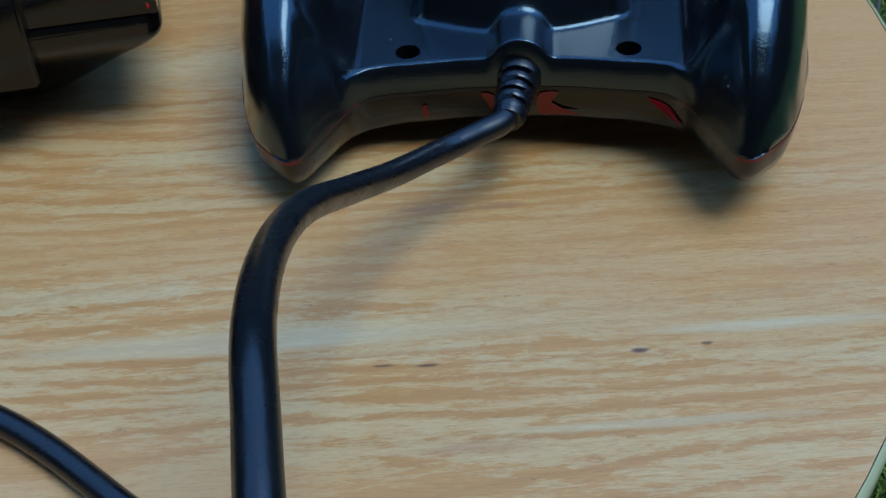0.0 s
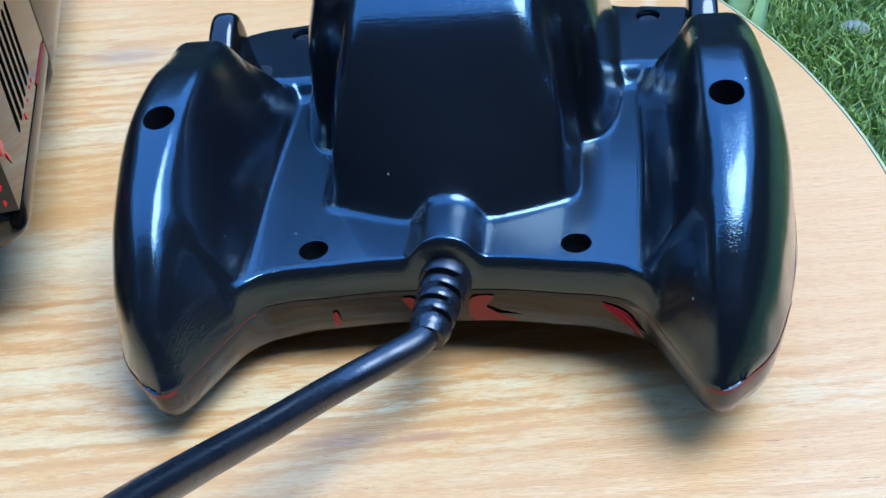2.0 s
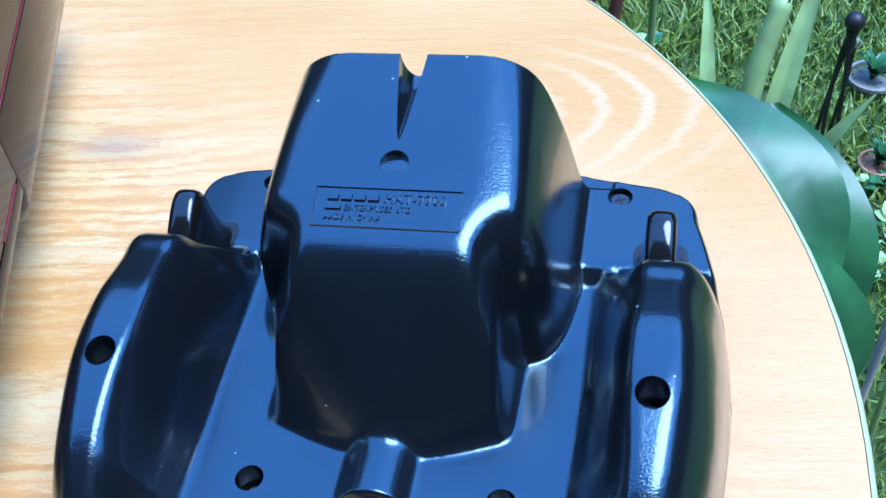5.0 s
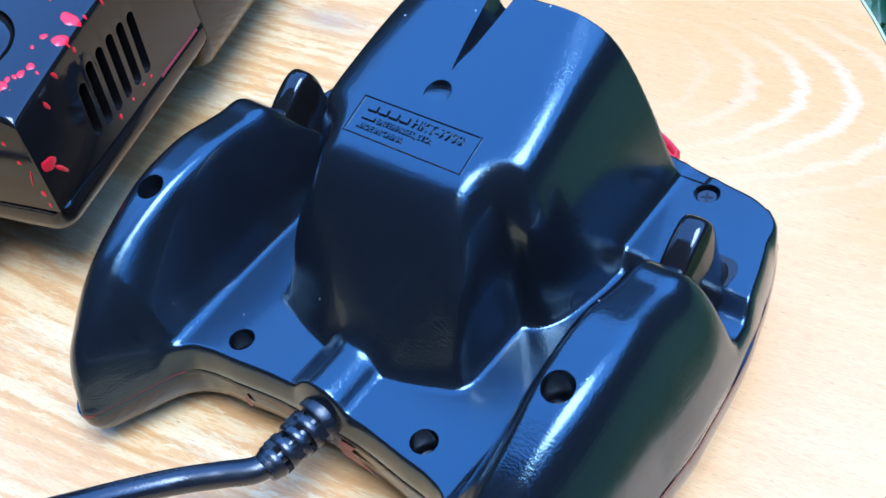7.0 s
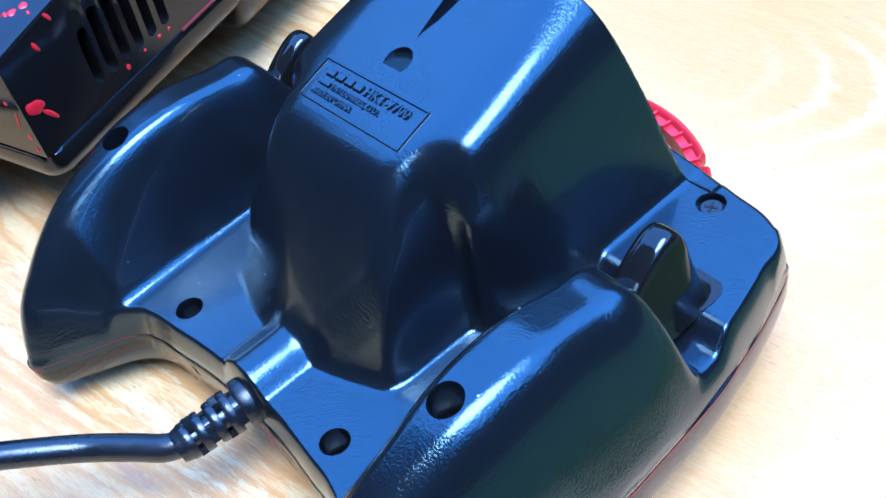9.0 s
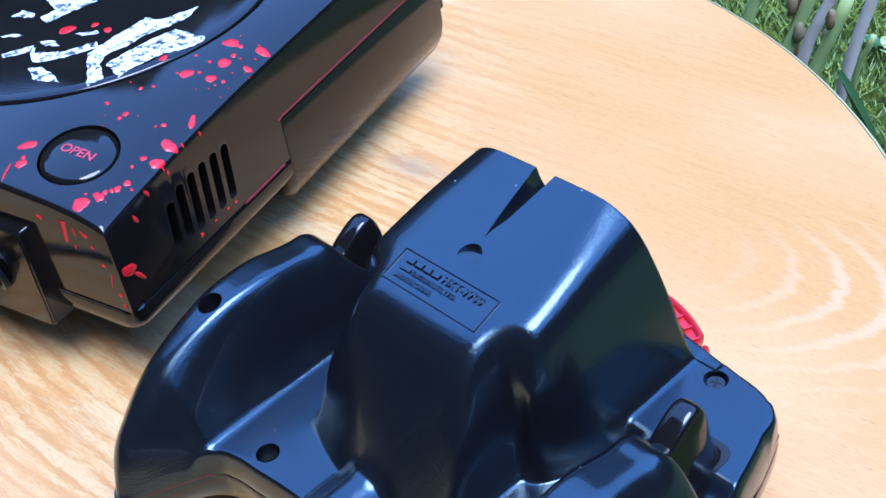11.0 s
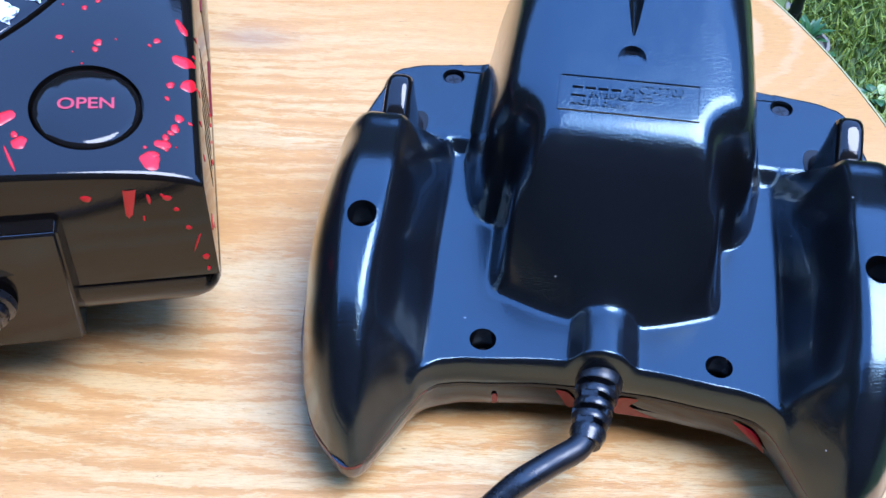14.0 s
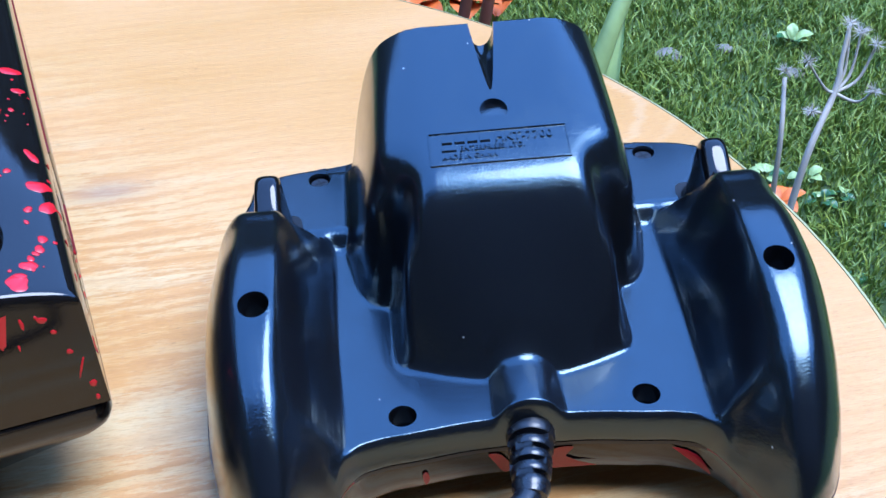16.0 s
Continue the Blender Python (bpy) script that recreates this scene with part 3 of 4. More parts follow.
# embossed plate: frame, bars for the maker's name, and lines of writing
def on_shell(bm, lift):
    for vtx in bm.verts:
        vtx.co.z = height(vtx.co.x * 1000, vtx.co.y * 1000) * 0.001 + lift + vtx.co.z
    return bm


def strip(x0, y0, x1, y1, wide, n=24, rise=0.0004):
    """A thin raised bar between two points, in mm, with a rounded back."""
    bm = bmesh.new()
    d = Vector((x1 - x0, y1 - y0, 0)).normalized()
    nrm = Vector((-d.y, d.x, 0)) * wide * 0.5
    rows = []
    for i in range(n + 1):
        p = Vector((x0, y0, 0)).lerp(Vector((x1, y1, 0)), i / n)
        rows.append([bm.verts.new(((p + nrm * k_) * 0.001).to_tuple()[:2] + (h_,)) for k_, h_ in ((-1, -0.0001), (-0.6, rise), (0.6, rise), (1, -0.0001))])
    for a_, b_ in zip(rows, rows[1:]):
        for j in range(3):
            bm.faces.new((a_[j], a_[j + 1], b_[j + 1], b_[j]))
    bmesh.ops.recalc_face_normals(bm, faces=bm.faces)
    return bm


for x0, y0, x1, y1 in ((-15.2, 36.3, 15.2, 36.3), (-15.2, 44.7, 15.2, 44.7), (-15.2, 36.3, -15.2, 44.7), (15.2, 36.3, 15.2, 44.7)):
    part("raised_line", on_shell(strip(x0, y0, x1, y1, 0.45), 0), BLACK, controller)


def writing(body_text, x, y, size, wide):
    cu = bpy.data.curves.new("writing", "FONT")
    cu.body, cu.size = body_text, size
    cu.extrude, cu.offset = 0.12, 0.02
    cu.resolution_u = 2
    ob = new("writing", cu)
    me_ = evaluated(ob)
    bpy.data.objects.remove(ob)
    xs = [v.co.x for v in me_.vertices]
    k_ = wide / (max(xs) - min(xs))
    bm = bmesh.new()
    bm.from_mesh(me_)
    bmesh.ops.subdivide_edges(bm, edges=[e for e in bm.edges if e.calc_length() > 1.2], cuts=1)
    x_min = min(xs)
    for vtx in bm.verts:
        vtx.co = ((x + (vtx.co.x - x_min) * k_) * 0.001, (y + vtx.co.y) * 0.001, 0.0004 if vtx.co.z > 0 else -0.0002)
    return bm


part("writing", on_shell(writing("HKT-7700", -0.6, 41.6, 2.9, 12.6), 0), BLACK, controller, "raised moulded writing", smooth=False)
part("writing", on_shell(writing("ENTERPRISES, LTD.", -8.6, 39.6, 1.75, 14.2), 0), BLACK, controller, "raised moulded writing", smooth=False)
part("writing", on_shell(writing("MADE IN CHINA", -12.6, 37.6, 1.75, 12.0), 0), BLACK, controller, "raised moulded writing", smooth=False)
for i in range(4):
    part("bar", on_shell(strip(-12.4 + i * 2.8, 42.5, -10.2 + i * 2.8, 42.5, 1.9, 4), 0), BLACK, controller, "raised plain bar")
part("bar", on_shell(strip(-12.6, 40.2, -9.4, 40.2, 1.2, 4), 0), BLACK, controller, "raised plain bar")


# red paint marks on the low front wall beside the cable
def wall_mark(points):
    bm = bmesh.new()
    vs = []
    ring = catmull([(*p, 0) for p in (*points, *points[:3])], 6)[6:6 + 6 * len(points)]
    for u, w, _ in ring:
        fv = float(front_v(np.array([abs(float(u))]))[0])
        vs.append(bm.verts.new((u * 0.00101, fv * 0.001 - 0.0004, w * 0.001)))
    bm.faces.new(vs)
    bmesh.ops.triangulate(bm, faces=bm.faces)
    return bm


for pts in (((-8.5, 17.2), (-6, 17.0), (-4, 14), (-4, 11.5), (-5.5, 11.5), (-7, 14.5)), ((5, 16.8), (9.5, 17.4), (8, 14.5), (11, 12.6), (14.5, 11.2), (9, 11.2), (5, 11.4)), ((-22.6, 14.5), (-21.6, 15), (-21.2, 12.2), (-22.2, 11.4)), ((30, 17), (33, 16.5), (36, 14.6), (37.8, 11.6), (37.0, 11.6), (35, 13.9), (32.5, 15.6))):
    part("paint_mark", wall_mark(pts), RED_DARK, controller, "smear of red paint", smooth=False)

# strain relief and cable
boot_top, boot_end = Vector((0.0008, -0.0030, 0.0212)), Vector((-0.0016, -0.0208, 0.0205))
axis = (boot_end - boot_top).normalized()
turn_m = axis.to_track_quat("Z", "Y").to_matrix().to_4x4()
prof = [(0.0, 0.0), (0.0050, 0.0), (0.0052, 0.0005), (0.0052, 0.0032), (0.0049, 0.0037)]
GROOVES = []
for ring in range(4):
    z0, r_ = 0.0038 + 0.0034 * ring, 0.0046 - 0.00025 * ring
    prof += [(r_ - 0.0018, z0 + 0.0001), (r_ - 0.0018, z0 + 0.0012), (r_, z0 + 0.0013), (r_ + 0.0001, z0 + 0.0018), (r_ + 0.0001, z0 + 0.0027), (r_ - 0.0002, z0 + 0.0033)]
    GROOVES.append((z0, r_))
prof += [(0.0036, 0.0178), (0.0032, 0.0190), (0, 0.0190)]
boot = part("strain_relief", lathe(prof, 40), RUBBER, controller, "ribbed black rubber strain relief")
boot.matrix_basis = Matrix.Translation(boot_top) @ turn_m @ Matrix.Diagonal((1, 1, 0.93, 1))
for ring, (z0, r_) in enumerate(GROOVES):
    for q in range(2):
        bm = bmesh.new()
        bmesh.ops.create_cube(bm, size=1, matrix=pose(0, 0, 0, 0, 0, 180 * q + 20 + 90 * ring) @ Matrix.Translation((r_ - 0.0009, 0, z0 + 0.0006)) @ Matrix.Diagonal((0.0016, 0.0036, 0.0018, 1)))
        part("web", bm, RUBBER, boot, smooth=False)
CABLE = [(-0.8, -17, 20.6), (-2.8, -21.8, 20.6), (-8.7, -27, 20.6), (-16.3, -35, 21.6), (-24, -49.5, 27.5), (-29.5, -67, 38), (-33, -88, 52), (-33, -108, 63), (-30, -130, 73), (-26, -148, 76), (-20, -172, 70), (-12, -192, 35), (-24, -172, 6), (-45, -131, 2.9), (-67, -115, 2.9), (-96, -98, 2.9), (-140, -84, 2.9), (-158, -62, 9), (-150, -42, 24), (-141, -32, 32)]
cable = tagged(obj("controller_cable", tube(catmull([Vector(p) * 0.001 for p in CABLE], 14), 0.0028, 24), RUBBER), "thick black rubber cable curving off the table", "cable")


# ---- console ----
TURN_DEG = math.degrees(math.atan2(0.304, 0.953))
console = empty("game_console", pose(-0.0865, 0.0015, 0, 0, 0, TURN_DEG), "glossy black game console with red paint splatter, standing on the table", "game console")
CW, CD = 170.0, 173.0
LID = (88.0, 85.0, 68.0)
BUTTON = (17.6, 22.0, 11.3)


def top_z(a, b):
    """Height of the top in mm; a runs back from the front edge, b from the near side."""
    b = np.minimum(b, CW - b)
    return 60 + 8 * (1 - np.exp(-np.maximum(a, 0) / 45)) + 6 * (1 - np.exp(-np.maximum(b, 0) / 12)) - 3.0 * np.exp(-np.maximum(CD - a, 0) / 8) - 1.4 * np.exp(-((a - BUTTON[0]) ** 2 + (b - BUTTON[1]) ** 2) / 260.0)


def place(a, b, z):
    return Vector((-b, a, z)) * 0.001


def console_ring(inset, z, rc=5.0, n=6, front=0.6):
    """A rounded plan outline at one height."""
    x0, x1, y0, y1 = -CW + inset, -inset, inset * front, CD - inset
    out = []
    for cx, cy, a0 in ((x1 - rc, y0 + rc, -90), (x1 - rc, y1 - rc, 0), (x0 + rc, y1 - rc, 90), (x0 + rc, y0 + rc, 180)):
        for i in range(n + 1):
            a = radians(a0 + 90 * i / n)
            out.append(Vector((cx + rc * math.cos(a), cy + rc * math.sin(a), z)) * 0.001)
    return out


def loft(rings, cap=True):
    bm = bmesh.new()
    rows = [[bm.verts.new(p) for p in r] for r in rings]
    for a, b in zip(rows, rows[1:]):
        for i in range(len(a)):
            j = (i + 1) % len(a)
            bm.faces.new((a[i], a[j], b[j], b[i]))
    if cap:
        bm.faces.new(rows[0][::-1])
        bm.faces.new(rows[-1])
    bmesh.ops.recalc_face_normals(bm, faces=bm.faces)
    return bm


part("lower_housing", loft([console_ring(30, 2), console_ring(24, 6), console_ring(9, 19), console_ring(2.5, 23.5), console_ring(0.6, 25.6), console_ring(0, 27.5), console_ring(0, 31.4), console_ring(0.5, 32.0), console_ring(2.5, 32.1)]), BLACK_SMOOTH, console)

# upper housing: a fine top sheet joined to walls
NA, NB = 120, 118
aa = np.concatenate([[0.0, 0.25, 0.6, 1.1, 1.8], np.linspace(2.6, CD - 2.6, NA), [CD - 1.8, CD - 1.1, CD - 0.6, CD - 0.25, CD]])
bb = np.concatenate([[0.0, 0.25, 0.6, 1.1, 1.8], np.linspace(2.6, CW - 2.6, NB), [CW - 1.8, CW - 1.1, CW - 0.6, CW - 0.25, CW]])
GA, GB = np.meshgrid(aa, bb, indexing="ij")
edge_d = np.minimum(np.minimum(GA, CD - GA), np.minimum(GB, CW - GB))
GZ = top_z(GA, GB) - 1.3 * (1 - np.sqrt(np.clip(1 - (1 - np.clip(edge_d / 1.6, 0, 1)) ** 2, 0, 1)))
bm = bmesh.new()
grid = [[bm.verts.new(place(GA[i, j], GB[i, j], GZ[i, j])) for j in range(len(bb))] for i in range(len(aa))]
for i in range(len(aa) - 1):
    for j in range(len(bb) - 1):
        bm.faces.new((grid[i][j], grid[i][j + 1], grid[i + 1][j + 1], grid[i + 1][j]))
rim = [grid[0][j] for j in range(len(bb))] + [grid[i][-1] for i in range(1, len(aa))] + [grid[-1][j] for j in range(len(bb) - 2, -1, -1)] + [grid[i][0] for i in range(len(aa) - 2, 0, -1)]
prev = rim
for z, grow in ((34.0, 0.0), (33.3, 0.0), (32.6, 0.0)):
    ring = [bm.verts.new((v.co.x, v.co.y, z * 0.001)) for v in rim]
    for q in range(len(rim)):
        r_ = (q + 1) % len(rim)
        bm.faces.new((prev[q], prev[r_], ring[r_], ring[q]))
    prev = ring
bm.faces.new(prev)
bmesh.ops.recalc_face_normals(bm, faces=bm.faces)
upper = obj("upper_housing", bm, BLACK_SMOOTH)
cut = bmesh.new()
zl = float(top_z(LID[0], LID[1]))
bmesh.ops.create_cone(cut, cap_ends=True, segments=160, radius1=0.0692, radius2=0.0692, depth=0.04, matrix=Matrix.Translation(place(LID[0], LID[1], 62 + 20)))
zb = float(top_z(BUTTON[0], BUTTON[1]))
bmesh.ops.create_cone(cut, cap_ends=True, segments=64, radius1=0.0112, radius2=0.0118, depth=0.02, matrix=Matrix.Translation(place(BUTTON[0], BUTTON[1], zb - 3.0 + 10)))
for i in range(6):
    a0, a1 = 21.4 + 5.0 * i, 23.0 + 5.0 * i
    z0, z1 = 37.2, (52.5, 55.2, 55.6, 55.6, 55.4, 55.0)[i]
    ring_a, ring_b = [], []
    for q in range(16):
        ang = 2 * math.pi * q / 16
        top_half = math.sin(ang) > 0
        pa, pz = (a1, z1) if top_half else (a0, z0)
        for lst, b_ in ((ring_a, 5.0), (ring_b, -2.0)):
            lst.append(cut.verts.new(place(pa + 1.7 * math.cos(ang), b_, pz - (1.7 if top_half else -1.7) + 1.7 * math.sin(ang))))
    for q in range(16):
        cut.faces.new((ring_a[q], ring_a[(q + 1) % 16], ring_b[(q + 1) % 16], ring_b[q]))
    cut.faces.new(ring_a)
    cut.faces.new(ring_b[::-1])
bmesh.ops.recalc_face_normals(cut, faces=cut.faces)
cm = bpy.data.meshes.new("cutter")
cut.to_mesh(cm)
cut.free()
cutter = new("cutter", cm)
mod = upper.modifiers.new("openings", "BOOLEAN")
mod.object, mod.operation, mod.solver = cutter, "DIFFERENCE", "EXACT"
done = evaluated(upper)
bpy.data.objects.remove(cutter)
bpy.data.objects.remove(upper)
done.polygons.foreach_set("use_smooth", [True] * len(done.polygons))
done.set_sharp_from_angle(angle=radians(35))
upper = new("upper_housing", done)
upper.parent = console


def lid_z(a, b):
    return top_z(a, b) + 0.2


bm = loft([console_ring(17, 9.5), console_ring(9, 12), console_ring(2.8, 17), console_ring(0.5, 22), console_ring(-0.25, 27), console_ring(-0.25, 46.5), console_ring(0.2, 47.4), console_ring(3, 47.5)])
for v in bm.verts:
    v.co.y = 0.0715 + (v.co.y - 0.001 * 0) * (CD - 71.5) / CD
part("expansion_unit", bm, BLACK_SMOOTH, console)

# round lid with a rounded rim, on a dark well
bm = bmesh.new()
rows = []
for r, dz in [(0.01, 0)] + [(k_, 0) for k_ in np.linspace(3, 66, 40)] + [(67.0, -0.2), (67.5, -0.6), (67.7, -1.2), (67.7, -4)]:
    rows.append([bm.verts.new(place(LID[0] + r * math.sin(q * 2 * math.pi / 128), LID[1] + r * math.cos(q * 2 * math.pi / 128), float(lid_z(LID[0] + r * math.sin(q * 2 * math.pi / 128), LID[1] + r * math.cos(q * 2 * math.pi / 128))) + dz)) for q in range(128)])
for a_, b_ in zip(rows, rows[1:]):
    for q in range(128):
        bm.faces.new((a_[q], a_[(q + 1) % 128], b_[(q + 1) % 128], b_[q]))
bmesh.ops.recalc_face_normals(bm, faces=bm.faces)
lid = part("lid", bm, BLACK_SMOOTH, console, "round glossy black lid painted with pale brush strokes")
# button
bt = lathe([(0, 0.0008), (0.003, 0.00076), (0.006, 0.00062), (0.009, 0.0003), (0.0103, -0.0001), (0.01085, -0.0009), (0.0109, -0.003)], 64)
button = part("open_button", bt, BLACK_SMOOTH, console, "round glossy button with red lettering")
button.matrix_basis = Matrix.Translation(place(BUTTON[0], BUTTON[1], zb + 0.45)) @ Euler((radians(6.0), radians(4.2), 0)).to_matrix().to_4x4()
cu = bpy.data.curves.new("lettering", "FONT")
cu.body, cu.size, cu.align_x, cu.align_y, cu.extrude = "OPEN", 0.0042, "CENTER", "CENTER", 0.00005
cu.offset = 0.00007
ob = new("lettering", cu)
me_ = evaluated(ob)
bpy.data.objects.remove(ob)
bm = bmesh.new()
bm.from_mesh(me_)
for vtx in bm.verts:
    vtx.co = (vtx.co.x * 1.05, vtx.co.y, 0.00085 - 0.00004 * (vtx.co.x / 0.003) ** 2 + max(vtx.co.z, 0))
part("lettering", bm, material("faded_red_print", (0.5, 0.045, 0.07), 0.35), button, "red printed lettering", smooth=False)


# side seams with dark red lines
def line_part(points, r, mat, label):
    return part("seam", tube([place(*p) for p in points], r, 8), mat, console, label)


SEAM = material("dark_red_line", (0.16, 0.006, 0.01), 0.35)
line_part([(71.2, -0.2, 22), (71.2, -0.2, 32), (71.4, -0.2, 40), (72.4, -0.2, 47.2)], 0.00035, SEAM, "dark red seam line")
line_part([(72.4, -0.1, 47.2), (76, -0.1, 47.8), (108, -0.1, 47.8), (150, -0.1, 47.8), (170, -0.1, 47.8)], 0.0003, SEAM, "dark red seam line")
line_part([(50, 0.0, 32.4), (60, 0.0, 32.4), (70.5, 0.0, 32.4)], 0.0004, SEAM, "dark red seam line")

# front cover with its sockets
def slab(a0, a1, b0, b1, z0, z1, r=1.0):
    bm = bmesh.new()
    c = (place(a0, b0, z0) + place(a1, b1, z1)) / 2
    bmesh.ops.create_cube(bm, size=1, matrix=Matrix.Translation(c) @ Matrix.Diagonal((abs(b1 - b0) * 0.001, abs(a1 - a0) * 0.001, (z1 - z0) * 0.001, 1)))
    bmesh.ops.bevel(bm, geom=bm.edges[:], offset=r * 0.001, segments=3, affect="EDGES")
    return bm


cover = part("front_cover", slab(-4, 18, 29.3, CW - 29.3, 19, 53.4, 0.8), BLACK_SMOOTH, console)
for i in range(4):
    # dark disc in place of the socket's shaded recess
    bm = bmesh.new()
    bmesh.ops.create_cone(bm, cap_ends=True, segments=40, radius1=0.0105, radius2=0.0105, depth=0.0012, matrix=Matrix.Translation(place(-4.2, 47 + i * 25.3, 35)) @ pose(0, 0, 0, 90) @ Matrix.Diagonal((0.95, 1.0, 1, 1)))
    part("socket", bm, MATTE, cover, "dark disc for the shaded recess of a controller socket")
plug = tagged(obj("cable_plug", lathe([(0, 0), (0.0085, 0), (0.0088, 0.001), (0.0088, 0.0035), (0.0078, 0.0042), (0.0070, 0.0048), (0.0076, 0.0056), (0.0074, 0.0082), (0.0062, 0.0088), (0.0058, 0.0096), (0.0064, 0.0104), (0.0060, 0.0128), (0.0048, 0.0136), (0.0046, 0.016), (0.003, 0.018), (0, 0.018)], 40), RUBBER, smooth=True, sharp=35), "ribbed black rubber cable plug in the console socket", "plug")
plug.matrix_world = console.matrix_world @ Matrix.Translation(place(-4.6, 47, 35)) @ pose(0, 0, 0, 97, 0, -12) @ Matrix.Diagonal((0.75, 0.75, 0.5, 1))


# paint splatter
def blob(parent, fn, c0, c1, r, stretch=1.0, turn=0.0, name="paint_spot"):
    """An irregular spot of paint, lying on a surface given by fn(p, q)."""
    bm = bmesh.new()
    n_ = 22 if r > 0.7 else 12
    ph = [random.uniform(0, 6.3) for _ in range(3)]
    rings = []
    for f, lift in ((1.0, 0.02), (0.85, 0.16), (0.4, 0.2)):
        ring = []
        for q in range(n_):
            an = 2 * math.pi * q / n_
            rr = r * f * (1 + 0.10 * math.sin(2 * an + ph[0]) + 0.07 * math.sin(3 * an + ph[1]) + 0.05 * math.sin(5 * an + ph[2]))
            x_, y_ = rr * math.cos(an) * stretch, rr * math.sin(an)
            ring.append(bm.verts.new(fn(c0 + x_ * math.cos(turn) - y_ * math.sin(turn), c1 + x_ * math.sin(turn) + y_ * math.cos(turn), lift)))
        rings.append(ring)
    for a_, b_ in zip(rings, rings[1:]):
        for q in range(n_):
            bm.faces.new((a_[q], a_[(q + 1) % n_], b_[(q + 1) % n_], b_[q]))
    bm.faces.new(rings[-1])
    bmesh.ops.recalc_face_normals(bm, faces=bm.faces)
    return part(name, bm, RED, parent, "", True, 60)


def on_top(a, b, lift):
    d = min(a, b)
    drop = 1.3 * (1 - math.sqrt(max(0, 1 - (1 - min(max(d, 0) / 1.6, 1)) ** 2)))
    return place(a, max(b, -0.1), float(top_z(np.array(a), np.array(b))) - drop + lift + (0.2 if math.hypot(a - LID[0], b - LID[1]) < 68 else 0))


def on_front(b, z, lift):
    return place(-0.02 - lift, b, z)


def on_side(a, z, lift):
    return place(a, -0.02 - lift, z)


SPOTS = [(74.8, 12.4, 1.9), (74.9, 9.2, 0.8), (77.1, 3.2, 1.7), (70.4, 8.5, 0.8), (66.3, 8.8, 1.8), (64.4, 12.5, 0.6), (56.7, 15.0, 1.8), (59.0, 12.2, 0.6), (58.7, 8.0, 1.5), (59.7, 4.6, 0.6), (68.3, 2.4, 1.1), (45.6, 22.7, 0.6), (47.8, 19.9, 0.5), (36.7, 27.7, 0.7), (35.2, 19.8, 0.9)]
SPOTS += [(33.3, 20.4, 0.7), (36.6, 7.8, 0.7), (35.0, 9.3, 0.4), (31.6, 2.6, 1.8), (25.0, 1.8, 1.5), (24.3, 5.4, 0.8), (64.9, 17.6, 0.5), (8.4, 34.6, 1.5), (61.2, 65.0, 2.2), (65.4, 52.1, 1.3), (66.3, 58.1, 1.2), (59.5, 25.5, 1.2)]
for a, b, r in SPOTS:
    blob(console, on_top, a, b, r, random.uniform(1, 1.25), random.uniform(0, 3))
blob(console, on_top, 42.1, 2.6, 0.9, 2.6, 0.4)
blob(console, on_top, 14.7, 37.8, 1.5, 1.7, 2.4)
blob(console, on_top, 10.5, 35.6, 0.7, 1.2, 0.0)
blob(console, on_top, 4.5, 36.2, 0.35, 9.0, 0.35)
for a, b, r in ((15.4, 4.0, 0.9), (12.6, 4.9, 0.9), (11.3, 5.8, 0.6), (10.0, 6.8, 0.7), (8.1, 7.4, 1.3), (3.7, 9.9, 1.9), (5.4, 9.2, 0.9), (6.9, 6.7, 0.4), (7.1, 10.8, 0.35), (14.5, 1.9, 0.4), (20.5, 6.2, 0.5)):
    blob(console, on_top, a, b, r, 1.2, random.uniform(0, 3))
for _ in range(26):
    blob(console, on_top, random.uniform(4, 80), random.uniform(2.5, 40) * random.random(), random.uniform(0.15, 0.4))
for b, z, r, st, tn in ((23.1, 58.2, 0.9, 1.1, 0), (7.7, 56.8, 0.8, 1.15, 0.5), (6.3, 53.4, 0.5, 1.3, 1.0), (4.6, 47.8, 0.6, 1.1, 0), (3.4, 43.2, 0.22, 14.0, 1.92), (2.2, 38.4, 0.75, 1.2, 1.4), (2.1, 34.6, 0.45, 1.6, 1.6), (8.6, 57.8, 0.35, 1, 0), (11.3, 56.9, 0.4, 3.4, 1.57), (13.0, 51.5, 0.2, 4.5, 1.57)):
    blob(console, on_front, b, z, r, st, tn)


def drip(b, z_top, z_bot, w0, w1):
    bm = bmesh.new()
    rows = []
    for i in range(13):
        s_ = i / 12
        w_ = (w0 + (w1 - w0) * s_) * (1 if i < 12 else 0.4)
        z_ = z_top + (z_bot - z_top) * s_
        rows.append([bm.verts.new(on_front(b + (s_ * 1.2) + w_ * k_, z_ + (0.3 if i == 12 and abs(k_) == 0.5 else 0), 0.02 + 0.2 * (1 - (2 * k_) ** 2))) for k_ in (-0.5, -0.25, 0, 0.25, 0.5)])
    for a_, b_ in zip(rows, rows[1:]):
        for j in range(4):
            bm.faces.new((a_[j], a_[j + 1], b_[j + 1], b_[j]))
    bmesh.ops.recalc_face_normals(bm, faces=bm.faces)
    part("paint_drip", bm, RED, console, "run of red paint")


